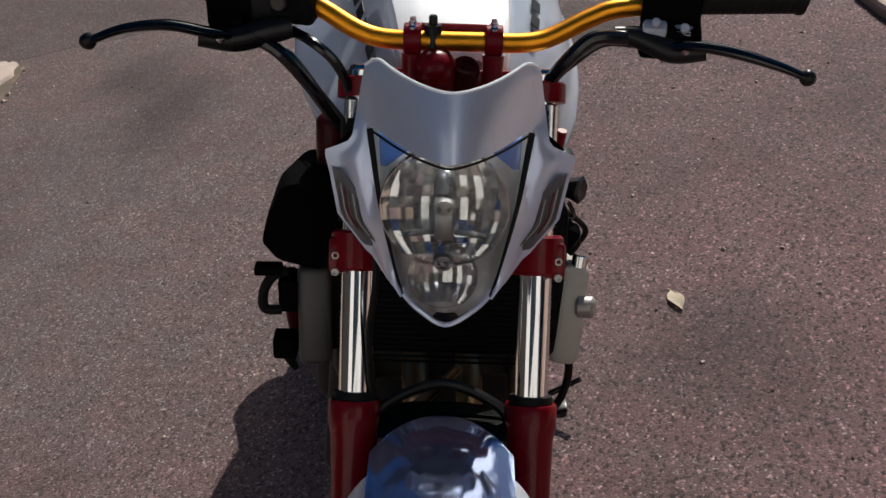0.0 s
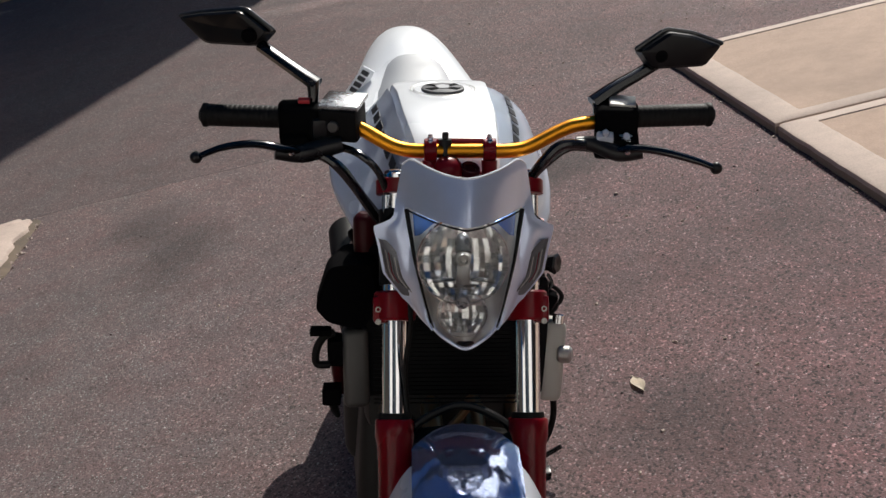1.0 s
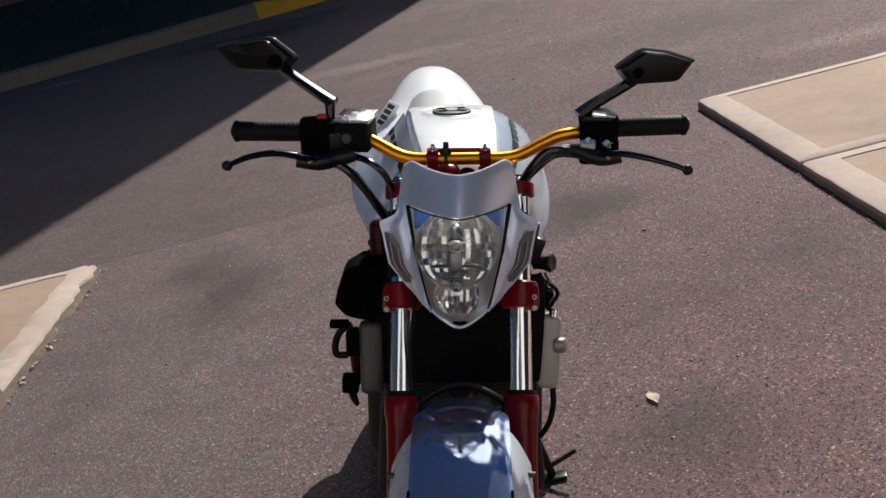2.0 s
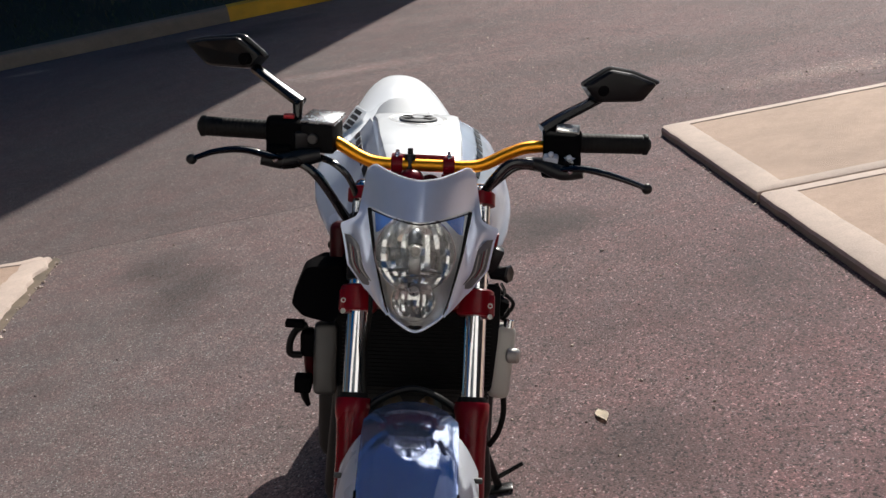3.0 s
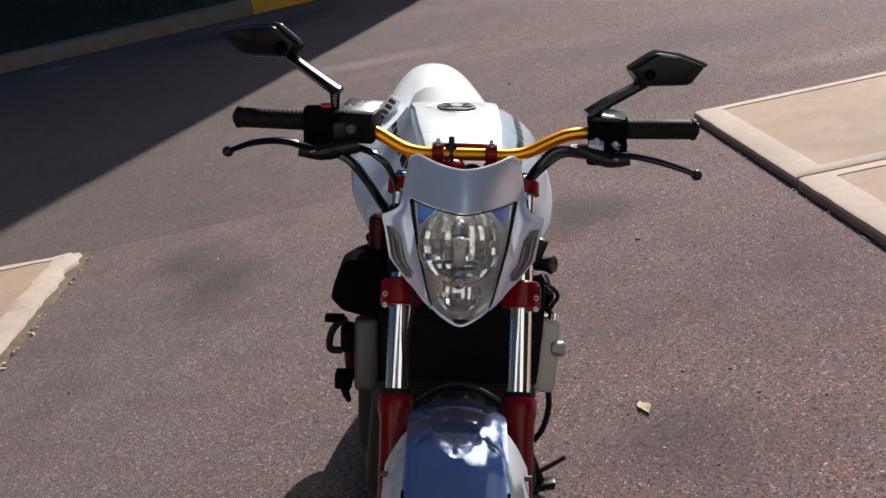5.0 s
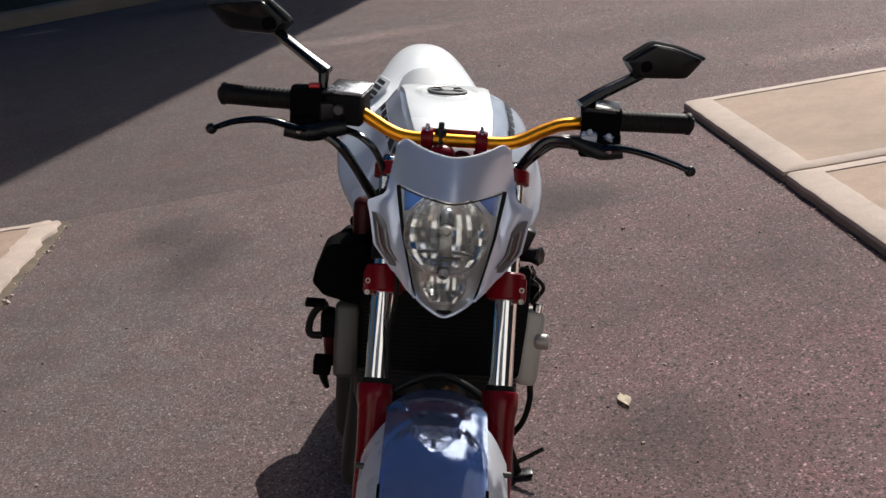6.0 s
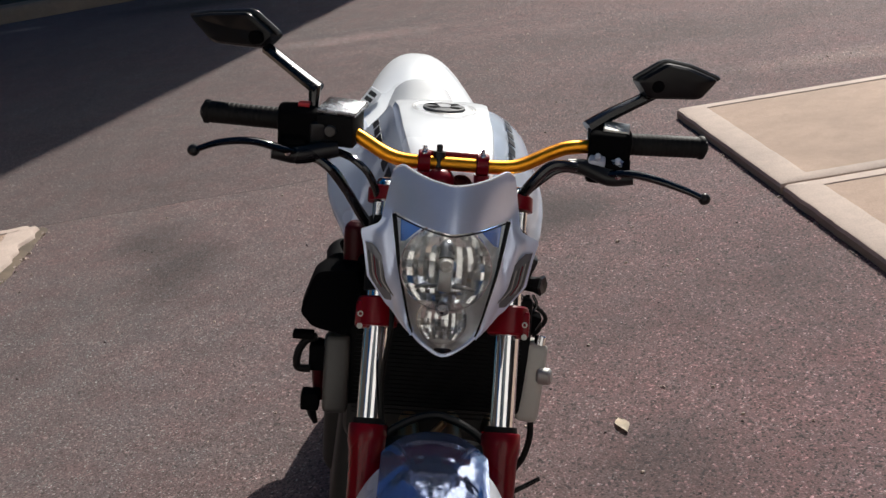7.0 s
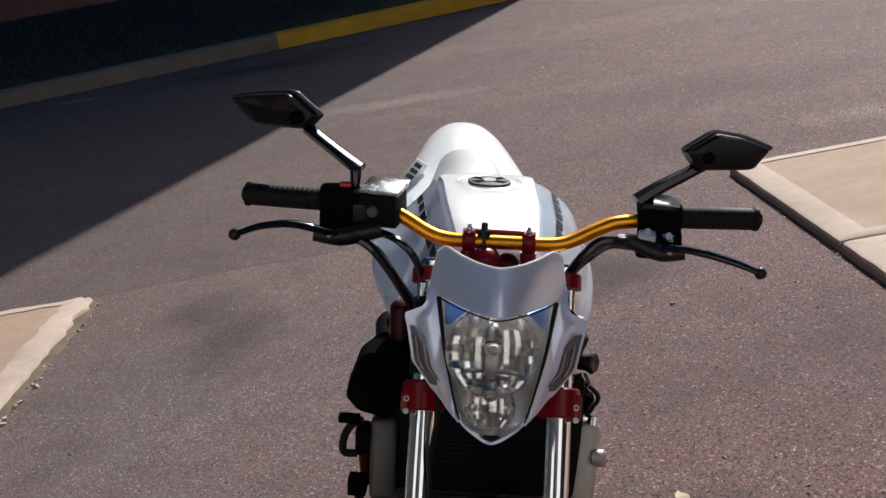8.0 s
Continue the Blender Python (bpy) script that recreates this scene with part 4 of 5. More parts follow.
# headlamp: clear lens, dark strips round it, reflectors, bulbs
bm = new_bm()
rows = []
for z in np.linspace(0.9505, 0.7795, 34):
    w = lens_w(z)
    rows.append([Vector((u * w, cowl_y(u * w, z) + 0.003 - 0.006 * (1 - u * u) * min(1, max(0.0, (0.94 - z) / 0.05)), z + 0.004 * (1 - u * u) * max(0.0, (z - 0.92) / 0.03))) for u in np.linspace(-1, 1, 25)])
loft(bm, rows, cap=False, close=False)
lamp = part("headlamp", bm, M_GLASS, bike, "clear twin-reflector headlamp with faceted chrome bowls")
lamp.visible_shadow = False
for s in (-1, 1):
    bm = new_bm()
    tube(bm, [Vector((s * (lens_w(z) + 0.001), cowl_y(lens_w(z), z) - 0.001, z)) for z in np.linspace(0.950, 0.80, 8)], [0.0034, 0.0032, 0.0028, 0.0025, 0.0021, 0.0018, 0.0015, 0.0012], 8, 3)
    part("lens_strip", bm, M_RUBBER, lamp, "black strip round the lens")
# thin black tube drawn for the shadow under the brow
bm = new_bm()
tube(bm, [Vector((x, cowl_y(x, 0.95) - 0.003 - 0.006 * (1 - abs(x) / 0.078), 0.9485 + 0.004 * (1 - (x / 0.078) ** 2))) for x in np.linspace(-0.077, 0.077, 11)], 0.0012, 8, 3)
part("lens_strip", bm, M_RUBBER, lamp, "black strip round the lens")
bm = new_bm()
tube(bm, [Vector((s * lens_w(z), cowl_y(lens_w(z), z) + 0.001, z)) for s, z in ((-1, 0.806), (-1, 0.797), (-1, 0.787), (0, 0.7780), (1, 0.787), (1, 0.797), (1, 0.806))], 0.0026, 8, 4)
part("lens_rim", bm, M_SILVER, lamp, "bright lower lens rim")


def bowl(centre, rad, depth, tilt, cut_lo, cut_hi, cols, rows_, flute, jag, step=0.0, low_only=0.0):
    """A faceted reflector: a dish of flat mirror tiles in upright flutes, opening to the front."""
    bm = new_bm()
    m = Matrix.Translation(centre) @ pose(0, 0, 0, tilt, 0, 0)
    grid = []
    for j in range(rows_ + 1):
        z = cut_lo + (cut_hi - cut_lo) * j / rows_
        half = max(0.004, math.sqrt(max(0.0, rad * rad - z * z)))
        row = []
        for i in range(cols + 1):
            x = half * (-1 + 2 * i / cols)
            q = flute * (1 if i % 2 else -1) * (1.0 - low_only * j / rows_) + step * (1 if j % 2 else -1) + random.uniform(-jag, jag)
            row.append(m @ Vector((x, depth * (1 - min(1.0, (x * x + z * z) / (rad * rad))) + q, z)))
        grid.append(row)
    loft(bm, grid, cap=False, close=False)
    bmesh.ops.solidify(bm, geom=bm.faces[:], thickness=0.0012)
    return bm


part("upper_reflector", bowl((-0.004, 0.062, 0.899), 0.061, 0.018, -21, -0.046, 0.052, 16, 9, 0.0013, 0.0018, 0.0007), M_REFLECT, lamp, "round faceted chrome reflector", 5)
part("lower_reflector", bowl((-0.004, 0.060, 0.823), 0.034, 0.018, -20, -0.027, 0.028, 14, 6, 0.0013, 0.0003, 0.0, 1.0), M_REFLECT, lamp, "small fluted chrome reflector", 5)
bm = new_bm()
ring_of(bm, (-0.004, 0.060, 0.823), (0, -1, 0.08), [(0.0342, -0.004), (0.0342, 0.0005), (0.0347, 0.0005), (0.0349, -0.004)], 40)
part("reflector_ring", bm, M_REFLECT, lamp)
bm = new_bm()
tube(bm, [(-0.004, 0.074, 0.932), (-0.004, 0.066, 0.927), (-0.004, 0.056, 0.914)], [0.006, 0.0115, 0.0110], 16, 4)
box(bm, pose(-0.004, 0.060, 0.881, -6, 0, 0), (0.019, 0.010, 0.030), 0.003)
part("lamp_pillar", bm, M_PILLAR, lamp, "dark grey upright shade round the bulb")
for s in (-1, 1):
    bm = new_bm()
    tube(bm, [(s * 0.012 - 0.004, 0.062, 0.872), (s * 0.028 - 0.004, 0.056, 0.874), (s * 0.044 - 0.004, 0.060, 0.868)], [0.0035, 0.0050, 0.0015], 10, 4, 0.6)
    part("lamp_band", bm, M_PILLAR, lamp, "dark grey band beside the bulb")
bm = new_bm()
ring_of(bm, (-0.004, 0.060, 0.899), (0, -1, 0.05), [(0.0612, -0.004), (0.0612, 0.002), (0.0620, 0.002), (0.0620, -0.004)], 48)
part("reflector_ring", bm, M_CHROME, lamp)
bm = new_bm()
box(bm, pose(-0.005, 0.072, 0.861, 0, 0, 0), (0.050, 0.012, 0.008), 0.003)
part("divider", bm, M_STEEL, lamp, "grey bridge between the reflectors")
bm = new_bm()
rows = []
for z in np.linspace(0.950, 0.781, 20):
    w = max(0.012, lens_w(z) + 0.003)
    rows.append([Vector((u * w, cowl_y(u * w, z) + 0.008 + 0.062 * min(1.0, 0.2 + (z - 0.781) / 0.06) * (1 - u ** 4) + random.uniform(-0.0005, 0.0005), z)) for u in np.linspace(-1, 1, 13)])
loft(bm, rows, cap=False, close=False)
bmesh.ops.solidify(bm, geom=bm.faces[:], thickness=-0.003)
part("housing", bm, M_HOUSING, lamp, "satin silver lamp housing", 30)
for z, yy in ((0.908, 0.052), (0.838, 0.070)):
    bm = new_bm()
    cyl(bm, (-0.004, yy - 0.004, z), (-0.004, yy + 0.012, z), 0.0095, n=20)
    ring_of(bm, (-0.004, yy - 0.008, z), (0, -1, 0), [(0.0, -0.003), (0.0045, -0.003), (0.0060, 0.003), (0.0085, 0.003), (0.0100, 0.0), (0.0100, -0.01)], 20)
    part("bulb", bm, M_LID if z < 0.85 else M_ALU, lamp, "capped lamp bulb")
for s in (-1, 1):
    bm = new_bm()
    slab_of(bm, [(s * 0.071, cowl_y(0.071, 0.94) + 0.016, 0.944), (s * 0.040, cowl_y(0.04, 0.94) + 0.016, 0.946), (s * 0.062, cowl_y(0.062, 0.92) + 0.014, 0.918), (s * 0.069, cowl_y(0.069, 0.92) + 0.014, 0.913)], (0, 0.004, 0), 0.001)
    part("corner_reflector", bm, M_BLUE, lamp, "corner reflector coloured with sky blue")

# radiator, its tank, the coolant bottle and what hangs round them
bm = new_bm()
box(bm, pose(0, 0.338, 0.655, -14, 0, 0), (0.30, 0.045, 0.195), 0.008)
rad = part("radiator", bm, M_MESH, bike, "black finned radiator")
for i in range(2, 30):
    bm = new_bm()
    box(bm, pose(0, 0.3105 + (i - 15) * 0.0017, 0.645 + (i - 15) * 0.0068, -14, 0, 0), (0.27, 0.004, 0.0016), 0)
    part("fin", bm, M_MESH, rad)
bm = new_bm()
box(bm, pose(-0.164, 0.310, 0.614, -14, 0, 4), (0.042, 0.050, 0.130), 0.010, seg=3)
part("radiator_tank", bm, M_DULL, rad, "dull aluminium radiator side tank")
bm = new_bm()
box(bm, pose(0.157, 0.338, 0.612, -14, 5, 0), (0.040, 0.070, 0.134), 0.012, 0.92, 3)
bottle = part("coolant_bottle", bm, M_BOTTLE, bike, "milky white plastic coolant bottle")
bm = new_bm()
cyl(bm, (0.166, 0.332, 0.676), (0.168, 0.338, 0.692), 0.010, n=20)
part("bottle_cap", bm, M_STEEL, bottle)
bm = new_bm()
cyl(bm, (0.165, 0.312, 0.632), (0.188, 0.306, 0.634), 0.014, n=24, chamfer=0.004)
part("hose_union", bm, M_ALU, bottle, "round aluminium hose union")
bm = new_bm()
tube(bm, [(0.166, 0.35, 0.535), (0.168, 0.345, 0.50), (0.160, 0.345, 0.46), (0.145, 0.35, 0.43)], 0.0055, 10, 5)
part("overflow_hose", bm, M_RUBBER, bottle)

# horn and wiring on the clutch side
bm = new_bm()
ring_of(bm, (0.150, 0.368, 0.770), (0.85, -0.5, 0.1), [(0.0, 0.016), (0.015, 0.018), (0.018, 0.015), (0.013, 0.002), (0.013, -0.020), (0.0, -0.022)], 6)
box(bm, pose(0.136, 0.380, 0.792, 0, 20, 0), (0.022, 0.03, 0.05), 0.005)
horn = part("horn", bm, M_BLACK, bike, "small black horn")
for pts in ([(0.142, 0.37, 0.75), (0.148, 0.365, 0.73), (0.156, 0.36, 0.715), (0.166, 0.355, 0.70), (0.155, 0.35, 0.685)], [(0.136, 0.37, 0.745), (0.170, 0.362, 0.722), (0.172, 0.36, 0.705), (0.150, 0.35, 0.69)]):
    bm = new_bm()
    tube(bm, pts, 0.0038, 8, 5)
    part("wire", bm, M_RUBBER, horn)
bm = new_bm()
box(bm, pose(0.152, 0.352, 0.712, 12, 25, 10), (0.020, 0.022, 0.030), 0.004)
part("connector", bm, M_PLASTIC, horn)

bm = new_bm()
tube(bm, [(0.130, 0.385, 0.800), (0.134, 0.382, 0.822), (0.137, 0.380, 0.842)], [0.0065, 0.0065, 0.0060], 12, 3)
part("pipe_stub", bm, M_RED, horn, "deep red pipe stub")
bm = new_bm()
box(bm, pose(0.106, 0.215, 0.803, -27, 0, 8), (0.024, 0.016, 0.014), 0.003)
part("reflector_nut", bm, M_STEEL, horn, "bright square nut on the fork")
for pts in ([(0.150, 0.365, 0.752), (0.158, 0.362, 0.735), (0.150, 0.358, 0.722), (0.160, 0.355, 0.706)], [(0.140, 0.362, 0.735), (0.152, 0.356, 0.728), (0.164, 0.352, 0.712), (0.158, 0.350, 0.698)]):
    bm = new_bm()
    tube(bm, pts, 0.0028, 8, 5)
    part("wire", bm, M_CABLE, horn)

# shroud, brackets and hose on the brake side
bm = new_bm()
loft(bm, [[Vector(p) for p in smooth_closed(ring, 3, 0.2)] for ring in (
    [(-0.226, 0.298, 0.722), (-0.206, 0.345, 0.774), (-0.140, 0.345, 0.780), (-0.125, 0.300, 0.730), (-0.150, 0.285, 0.690), (-0.204, 0.287, 0.702)],
    [(-0.228, 0.34, 0.722), (-0.208, 0.385, 0.778), (-0.130, 0.385, 0.784), (-0.115, 0.35, 0.73), (-0.145, 0.33, 0.688), (-0.208, 0.33, 0.70)],
    [(-0.215, 0.46, 0.715), (-0.194, 0.48, 0.760), (-0.120, 0.48, 0.765), (-0.11, 0.45, 0.72), (-0.14, 0.44, 0.68), (-0.20, 0.44, 0.69)])])
shroud = part("side_shroud", bm, M_PLASTIC, bike, "black plastic side shroud")
bm = new_bm()
tube(bm, [(-0.196, 0.30, 0.680), (-0.214, 0.298, 0.672), (-0.226, 0.298, 0.650), (-0.226, 0.298, 0.625), (-0.205, 0.30, 0.622)], 0.0065, 10, 5)
part("hose", bm, M_RUBBER, shroud, "bent black metal pipe")
for c, size in (((-0.218, 0.296, 0.684), (0.034, 0.02, 0.012)), ((-0.196, 0.315, 0.640), (0.026, 0.03, 0.045)), ((-0.205, 0.315, 0.560), (0.03, 0.03, 0.03))):
    bm = new_bm()
    box(bm, pose(*c), size, 0.003)
    part("bracket", bm, M_PLASTIC, shroud)
bm = new_bm()
tube(bm, [(-0.196, 0.33, 0.66), (-0.196, 0.335, 0.60), (-0.192, 0.345, 0.55)], 0.0105, 12, 4)
part("hose_joint", bm, M_REDDARK, shroud, "dark red hose")
bm = new_bm()
tube(bm, [(-0.204, 0.32, 0.56), (-0.204, 0.33, 0.53), (-0.198, 0.34, 0.505)], [0.010, 0.008, 0.005], 10, 4)
part("drain_hose", bm, M_RUBBER, shroud)

# frame: two dark red beams from the steering head, and the engine below
for s in (-1, 1):
    bm = new_bm()
    tube(bm, [(0, 0.31, 0.83), (s * 0.065, 0.37, 0.825), (s * 0.090, 0.47, 0.79), (s * 0.115, 0.62, 0.71), (s * 0.14, 0.85, 0.60), (s * 0.13, 1.0, 0.45)], [0.032, 0.026, 0.022, 0.026, 0.03, 0.028], 14, 5)
    part("frame_beam", rear(bm), M_REDDARK, bike, "dark red frame beam")
bm = new_bm()
tube(bm, [(-0.146, 0.405, 0.745), (-0.148, 0.41, 0.80), (-0.149, 0.414, 0.832), (-0.149, 0.415, 0.842)], [0.021, 0.021, 0.0195, 0.010], 16, 4)
part("frame_post", bm, M_REDDARK, bike, "dark red upright post beside the radiator")
bm = new_bm()
cyl(bm, (0, 0.255, 0.77), (0, 0.335, 0.945), 0.034)
part("steering_head", bm, M_REDDARK, bike)
bm = new_bm()
box(bm, pose(0, 0.62, 0.40, -10, 0, 0), (0.34, 0.40, 0.34), 0.03, 0.85, 3)
box(bm, pose(0, 0.50, 0.52, -22, 0, 0), (0.30, 0.18, 0.20), 0.02)
engine = part("engine", rear(bm), M_ENGINE, bike, "dark cast four-cylinder engine")
for x in (-0.11, -0.037, 0.037, 0.11):
    bm = new_bm()
    tube(bm, [(x, 0.42, 0.50), (x * 0.98, 0.345, 0.46), (x * 0.9, 0.325, 0.38), (x * 0.7, 0.36, 0.24), (x * 0.4, 0.50, 0.16), (0, 0.75, 0.15)], 0.0185, 14, 5)
    part("exhaust_header", rear(bm), M_PIPE, engine, "heat tinted exhaust header")
bm = new_bm()
tube(bm, [(-0.055, 0.305, 0.46), (-0.030, 0.30, 0.482), (-0.012, 0.297, 0.502), (0.020, 0.30, 0.541)], 0.0065, 10, 4)
part("coolant_hose", bm, M_PIPE, engine, "tan hose below the radiator")
for s in (-1, 1):
    bm = new_bm()
    box(bm, pose(s * 0.155, 0.69, 0.37, 0, s * 90, 0), (0.22, 0.26, 0.06), 0.025, 0.85, 3)
    part("crankcase_cover", rear(bm), M_ENGINE, engine, "dark crankcase cover")
bm = new_bm()
tube(bm, [(0, 0.75, 0.15), (-0.08, 0.95, 0.20), (-0.13, 1.15, 0.30), (-0.15, 1.50, 0.40)], [0.03, 0.040, 0.055, 0.055], 18, 5)
part("silencer", rear(bm), M_ENGINE, bike, "short dark silencer under the engine")
for s in (-1, 1):
    bm = new_bm()
    tube(bm, [(s * 0.10, 0.92, 0.37), (s * 0.125, 1.2, 0.33), (s * 0.115, 1.43, 0.31)], 0.024, 12, 3)
    part("swingarm", rear(bm), M_ALU, bike)

# tank, seat and tail, lofted along the body
def section(y, w, top, bot, flat, n=28):
    """A rounded cross-section: flat is the half-width of its level top."""
    pts = []
    h = top - bot
    for i in range(n):
        a = 2 * math.pi * i / n
        c, s_ = math.cos(a), math.sin(a)
        p = 2.45
        x = w * math.copysign(abs(c) ** (2 / p), c)
        z = math.copysign(abs(s_) ** (2 / p), s_)
        if z > 0:
            x *= 1 - 0.35 * (1 - flat / w) * z
        pts.append(Vector((x, y, bot + h * (0.5 + 0.5 * z))))
    return pts


def body(name, secs, material, label, sharp=40):
    ys = np.array([s[0] for s in secs])
    fine = np.linspace(ys[0], ys[-1], 26)
    cols = [smooth_curve(ys, [s[i] for s in secs], fine) for i in range(1, 5)]
    bm = new_bm()
    loft(bm, [section(fine[i], cols[0][i], cols[1][i], cols[2][i], cols[3][i], 40) for i in range(26)])
    return part(name, rear(bm), material, bike, label, sharp)


def smooth_curve(xs, vs, fine):
    xs, vs = np.asarray(xs, float), np.asarray(vs, float)
    slope = np.gradient(vs, xs)
    out = []
    for x in fine:
        i = min(max(int(np.searchsorted(xs, x)) - 1, 0), len(xs) - 2)
        h = xs[i + 1] - xs[i]
        t = (x - xs[i]) / h
        out.append((2 * t ** 3 - 3 * t * t + 1) * vs[i] + (t ** 3 - 2 * t * t + t) * h * slope[i] + (3 * t * t - 2 * t ** 3) * vs[i + 1] + (t ** 3 - t * t) * h * slope[i + 1])
    return out


def tank_ring(y, flat, top, w, bot):
    """Half outline from the middle of the top down the side, mirrored: a level top with a crease, then a steep side."""
    half = [(0.0, top + 0.003), (flat * 0.5, top + 0.002), (flat * 0.9, top - 0.001), (flat, top - 0.004), (flat + 0.0035, top - 0.012), (flat + 0.005, top - 0.045), (flat + 0.010, top - 0.085), (w, bot + 0.05), (w - 0.01, bot)]
    return [Vector((0.004 + x, y, z)) for x, z in half] + [Vector((0.004 - x, y, z)) for x, z in half[:0:-1]]


TANK = [(0.335, 0.053, 0.925, 0.074, 0.80), (0.36, 0.061, 0.955, 0.088, 0.79), (0.42, 0.068, 0.975, 0.110, 0.78), (0.52, 0.077, 0.994, 0.130, 0.77), (0.62, 0.080, 1.002, 0.135, 0.77), (0.685, 0.085, 0.998, 0.130, 0.77), (0.715, 0.082, 0.985, 0.12, 0.77), (0.76, 0.075, 0.925, 0.11, 0.76), (0.84, 0.07, 0.86, 0.10, 0.76)]
ys = [r[0] for r in TANK]
fine = np.linspace(ys[0], ys[-1], 30)
cols = [np.interp(fine, ys, [r[i] for r in TANK]) for i in range(1, 5)]
bm = new_bm()
loft(bm, [tank_ring(fine[i], *(float(c[i]) for c in cols)) for i in range(30)])
tank = part("fuel_tank", rear(bm), M_WHITE, bike, "white painted fuel tank with a flat creased top", 32)
seat = body("seat", [(0.74, 0.10, 0.87, 0.76, 0.06), (0.85, 0.108, 0.880, 0.75, 0.075), (1.0, 0.112, 0.900, 0.75, 0.08), (1.12, 0.110, 0.915, 0.76, 0.072), (1.22, 0.102, 0.938, 0.77, 0.06), (1.30, 0.09, 0.940, 0.77, 0.045)], M_SEAT, "light grey vinyl rider seat")
tail = body("tail", [(0.80, 0.140, 0.82, 0.70, 0.12), (0.93, 0.170, 0.868, 0.74, 0.145), (1.08, 0.176, 0.888, 0.76, 0.130), (1.18, 0.160, 0.922, 0.74, 0.078), (1.27, 0.137, 0.958, 0.74, 0.046), (1.45, 0.106, 0.958, 0.76, 0.034), (1.60, 0.080, 0.915, 0.78, 0.04), (1.73, 0.058, 0.892, 0.80, 0.03), (1.80, 0.036, 0.876, 0.81, 0.02)], M_WHITE, "white tail with a humped seat cover")


PY = (0.35, 0.40, 0.46, 0.525, 0.581, 0.65, 0.72, 0.82, 0.95)
PX = {-1: (0.090, 0.116, 0.144, 0.172, 0.197, 0.201, 0.194, 0.176, 0.142), 1: (0.114, 0.150, 0.174, 0.187, 0.191, 0.190, 0.182, 0.166, 0.134)}
PZ = {-1: (0.722, 0.753, 0.788, 0.827, 0.860, 0.888, 0.902, 0.904, 0.898), 1: (0.800, 0.820, 0.842, 0.862, 0.878, 0.896, 0.908, 0.908, 0.898)}


def flank(s, y, k, lift=0.0):
    """A point of a tank flank at y; k = 0 at the crease of the top, 3 at the shoulder of the wing, 6 at its lower edge."""
    inner = float(np.interp(y, ys, [r[1] for r in TANK])) + 0.005
    top = float(np.interp(y, ys, [r[2] for r in TANK]))
    xs, zs = float(np.interp(y, PY, PX[s])), float(np.interp(y, PY, PZ[s]))
    drop, run = max(0.012, top - zs), xs - inner
    (a, b), (c, d) = ((0.20, 0.36), (0.52, 0.74)) if s < 0 else ((0.30, 0.24), (0.68, 0.56))
    pts = [(inner + 0.001, top - 0.010), (inner + a * run, top - b * drop), (inner + c * run, top - d * drop), (xs - 0.012, zs - 0.002), (xs - 0.001, zs - 0.022), (xs - 0.010, zs - 0.050), (xs - 0.034, zs - (0.085 if s < 0 else 0.105))]
    i = min(int(k), 5)
    x, z = (p + (q - p) * (k - i) for p, q in zip(pts[i], pts[i + 1]))
    return Vector((s * (x + lift), y, z + lift * 0.5))


def panel_line(s, f):
    return smooth_path([flank(s, 0.350 + 0.60 * f, k) for k in (6, 5, 4, 3, 2, 1, 0)], 4)


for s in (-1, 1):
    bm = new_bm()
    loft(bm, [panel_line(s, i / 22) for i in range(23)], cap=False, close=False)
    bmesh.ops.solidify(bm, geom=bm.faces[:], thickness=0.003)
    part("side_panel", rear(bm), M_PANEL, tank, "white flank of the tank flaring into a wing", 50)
    bm = new_bm()
    tube(bm, [(s * 0.118, 0.37, 0.790), (s * 0.142, 0.45, 0.770), (s * 0.160, 0.56, 0.755)], [0.010, 0.014, 0.010], 12, 4)
    part("panel_trim", rear(bm), M_PLASTIC, tank, "black trim below the side panel")

# filler cap
CAP = Vector((0.003, 0.605, 1.0055))
bm = new_bm()
ring_of(bm, CAP, (0, 0.02, 1), [(0.0, 0.0008), (0.034, 0.0008), (0.037, 0.0), (0.038, -0.004)], 40)
cap = part("filler_cap", rear(bm), M_LIDCAP, tank, "round dark metal filler cap with black recesses")
bm = new_bm()
slab_of(bm, [CAP + Vector((0.013 * math.cos(radians(90 + 72 * i)), 0.016 * math.sin(radians(90 + 72 * i)), 0.0010)) for i in range(5)], (0, 0, 0.0014))
part("lock_flap", rear(bm), M_FLAP, cap, "grey five-sided lock flap")
for s in (-1, 1):
    for a0, a1 in ((-62, -12), (18, 52)):
        bm = new_bm()
        ring = [CAP + Vector((s * r * math.cos(radians(a)), r * math.sin(radians(a)), 0.0010)) for r, a in ((0.014, a0), (0.033, a0 + 12), (0.033, (a0 + a1) / 2), (0.033, a1 - 4), (0.014, a1))]
        slab_of(bm, ring, (0, 0, 0.0005))
        part("recess", rear(bm), M_CAPDARK, cap, "black wedge-shaped recess")
for r in (0.050, 0.056):
    bm = new_bm()
    ring_of(bm, CAP, (0, 0.02, 1), [(r, -0.0022), (r + 0.0008, -0.0018), (r + 0.0016, -0.0022)], 48)
    part("cap_ring", rear(bm), M_ALU, cap)

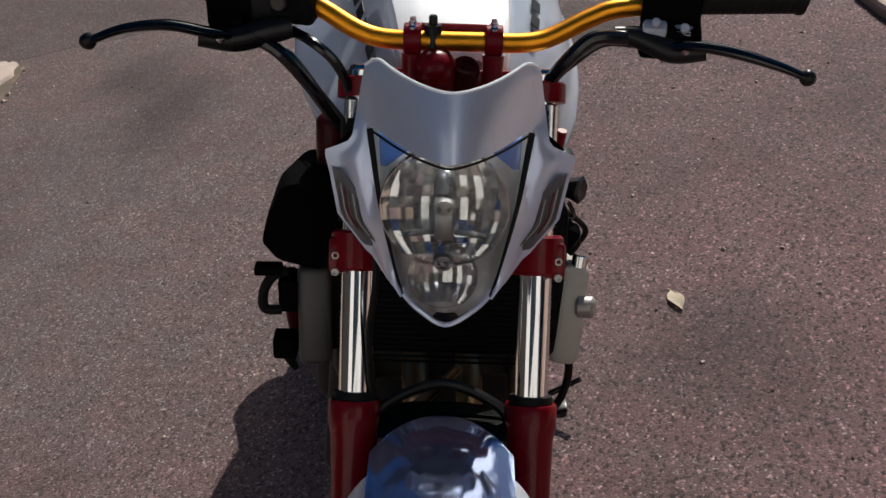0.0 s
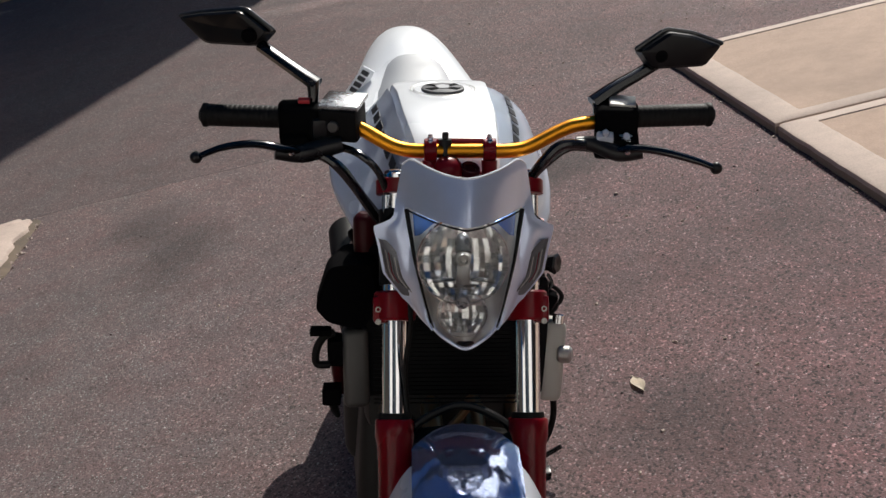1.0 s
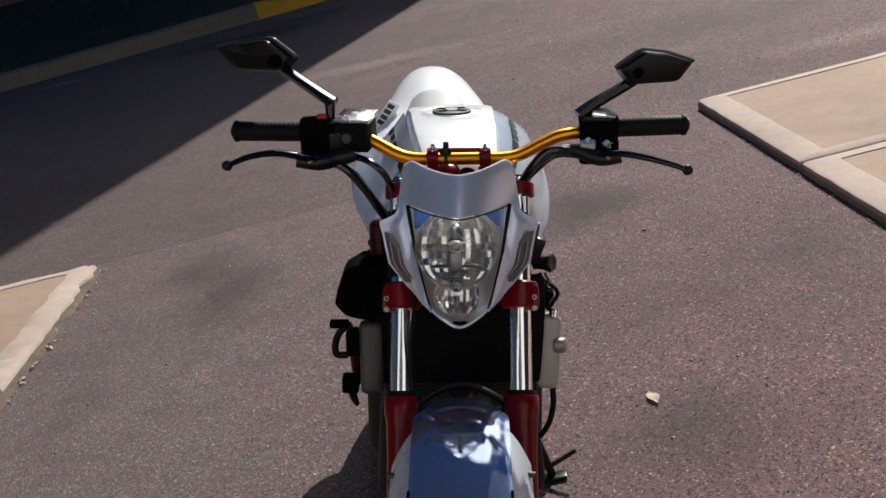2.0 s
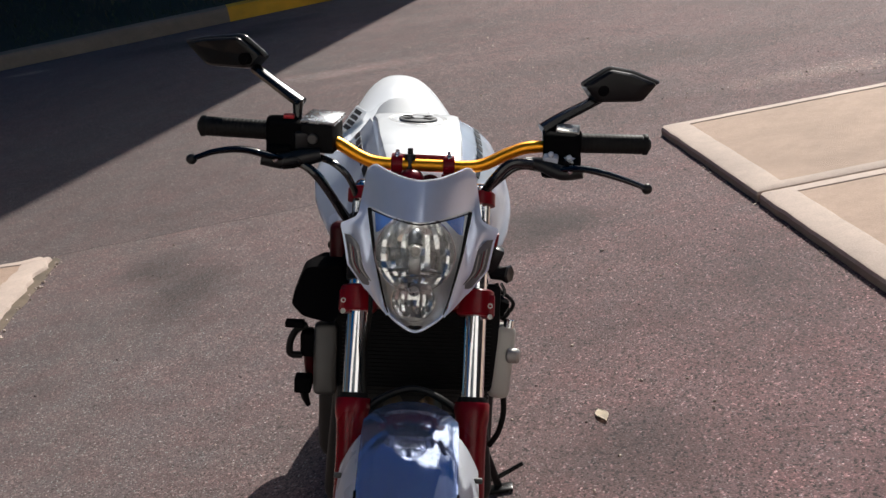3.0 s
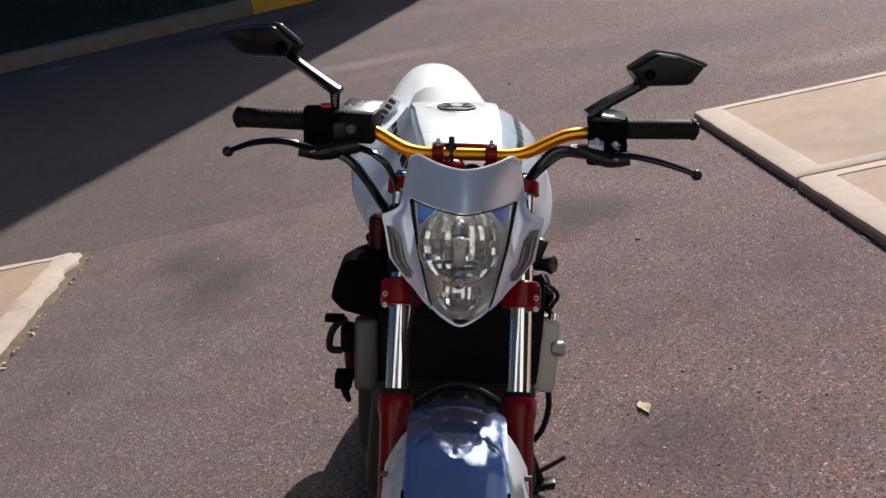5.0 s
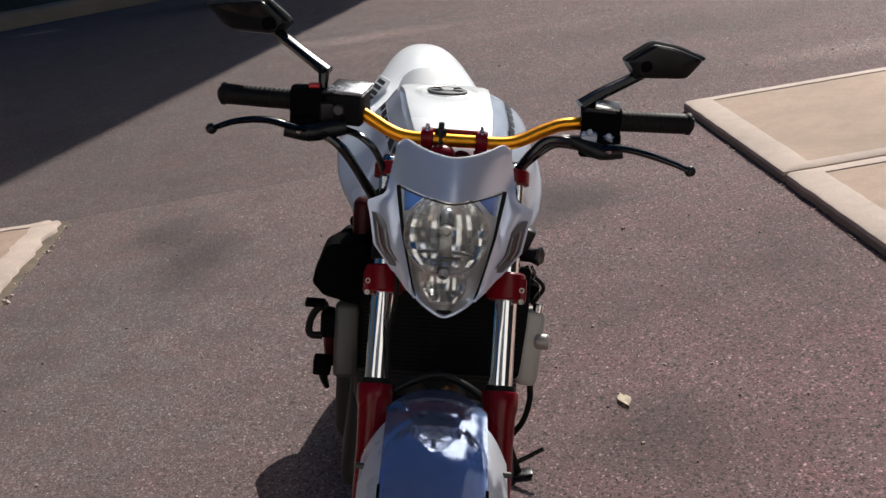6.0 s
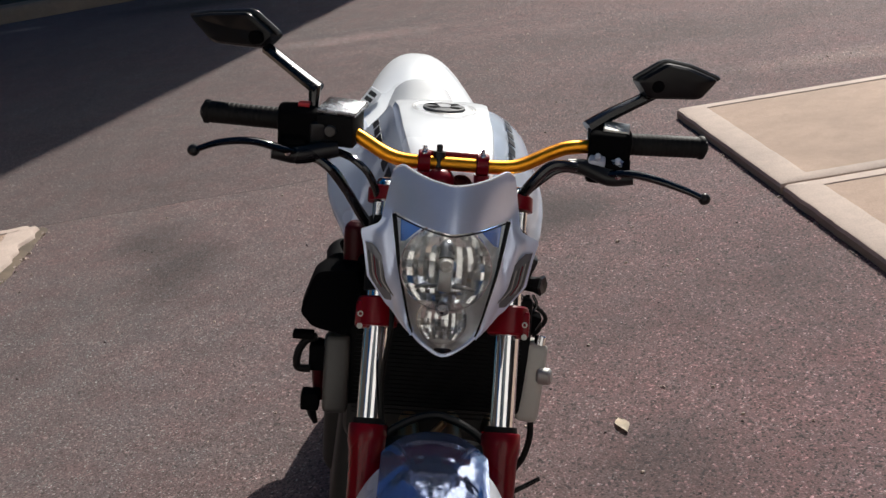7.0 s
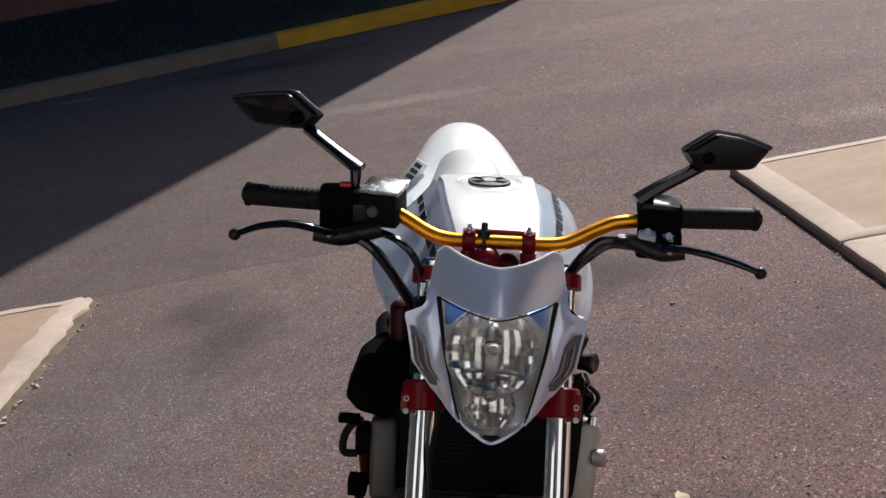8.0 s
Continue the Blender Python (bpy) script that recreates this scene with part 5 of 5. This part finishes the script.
# decals that cannot be read: plain bars along the flanks of the tank and on the tail
for s in (-1, 1):
    for i in range(7):
        y = 0.41 + 0.036 * i
        bm = new_bm()
        slab_of(bm, [flank(s, y, 0.85, 0.004), flank(s, y + 0.024, 0.85, 0.004), flank(s, y + 0.028, 1.16, 0.004), flank(s, y + 0.004, 1.16, 0.004)], (s * 0.0010, 0, 0.0005))
        part("decal", rear(bm), M_INK, tank, "dark decal bar")
foot, step = Vector((-0.212, 1.106, 0.880)), Vector((0.0085, 0.003, 0.0120))
bm = new_bm()
slab_of(bm, [foot - step * 0.4, foot + step * 4.2, foot + step * 4.2 + Vector((0.024, 0.02, -0.018)), foot - step * 0.4 + Vector((0.030, 0.02, -0.022))], (0, 0.006, 0), 0.001)
fin = part("tail_fin", bm, M_WHITE, tail, "white side fin of the tail with a dark decal")
for i in range(4):
    bm = new_bm()
    p = foot + step * (i + 0.1) + Vector((0.003, -0.001, -0.002))
    slab_of(bm, [p, p + step * 0.68, p + step * 0.68 + Vector((0.014, 0.007, -0.010)), p + Vector((0.014, 0.007, -0.010))], (0, -0.001, 0))
    part("decal", bm, M_INK, fin, "dark decal bar")

# hoses and cables from the controls
for name, pts, r in (("brake_hose", [(-0.175, 0.290, 0.990), (-0.150, 0.262, 0.988), (-0.125, 0.255, 0.968), (-0.110, 0.26, 0.93), (-0.108, 0.275, 0.88), (-0.10, 0.29, 0.82)], 0.0058),
                     ("throttle_cable", [(-0.225, 0.290, 0.985), (-0.190, 0.275, 0.972), (-0.160, 0.280, 0.935), (-0.135, 0.295, 0.89), (-0.11, 0.31, 0.85)], 0.0075),
                     ("switch_cable", [(-0.215, 0.300, 0.982), (-0.178, 0.290, 0.960), (-0.150, 0.300, 0.915), (-0.12, 0.31, 0.87)], 0.0055),
                     ("clutch_cable", [(0.185, 0.275, 0.998), (0.150, 0.265, 1.000), (0.128, 0.262, 0.982), (0.105, 0.27, 0.945), (0.095, 0.29, 0.90), (0.10, 0.31, 0.84)], 0.0078),
                     ("switch_cable", [(0.205, 0.290, 0.985), (0.165, 0.280, 0.990), (0.138, 0.280, 0.972), (0.110, 0.290, 0.935), (0.10, 0.30, 0.87)], 0.0042)):
    bm = new_bm()
    tube(bm, pts, r, 10, 6)
    part(name, bm, M_CABLE, bike, "black hose" if "hose" in name else "black cable")
bm = new_bm()
tube(bm, [(-0.105, 0.275, 0.90), (-0.075, 0.14, 0.80), (-0.083, 0.13, 0.70), (-0.078, 0.11, 0.62)], 0.0038, 8, 5)
part("brake_hose", bm, M_RUBBER, bike, "thin black hose beside the fork")
for s in (-1, 1):
    bm = new_bm()
    cyl(bm, (s * 0.108, 0.245, 0.885), (s * 0.108, 0.262, 0.925), 0.009, n=16)
    part("lamp_bracket", bm, M_STEEL, bike)

bm = new_bm()
tube(bm, [fork(-1, 0.80), fork(-1, 0.90)], [0.0235, 0.0235], 20, 1)
part("fork_sleeve", bm, M_RUBBER, bike, "black rubber fork sleeve")

# side stand: in world terms its foot is on the asphalt
inv = bike.matrix_basis.inverted()
foot = inv @ Vector((-0.012, 1.555, 0.014))
bm = new_bm()
tube(bm, [(0.115, 0.80, 0.30), foot.lerp(Vector((0.115, 0.80, 0.30)), 0.5), foot], [0.013, 0.011, 0.010], 12, 3)
stand = part("side_stand", bm, M_BLACK, bike, "black steel side stand resting on the asphalt")
bm = new_bm()
box(bm, Matrix.Translation(inv @ Vector((-0.008, 1.55, 0.010))) @ inv.to_3x3().to_4x4(), (0.060, 0.034, 0.010), 0.003)
part("foot", bm, M_BLACK, stand)
bm = new_bm()
tube(bm, [inv @ Vector((-0.03, 1.555, 0.035)), inv @ Vector((0.0, 1.55, 0.045)), inv @ Vector((0.055, 1.543, 0.072))], [0.006, 0.006, 0.005], 10, 3)
part("stand_lug", bm, M_BLACK, stand)
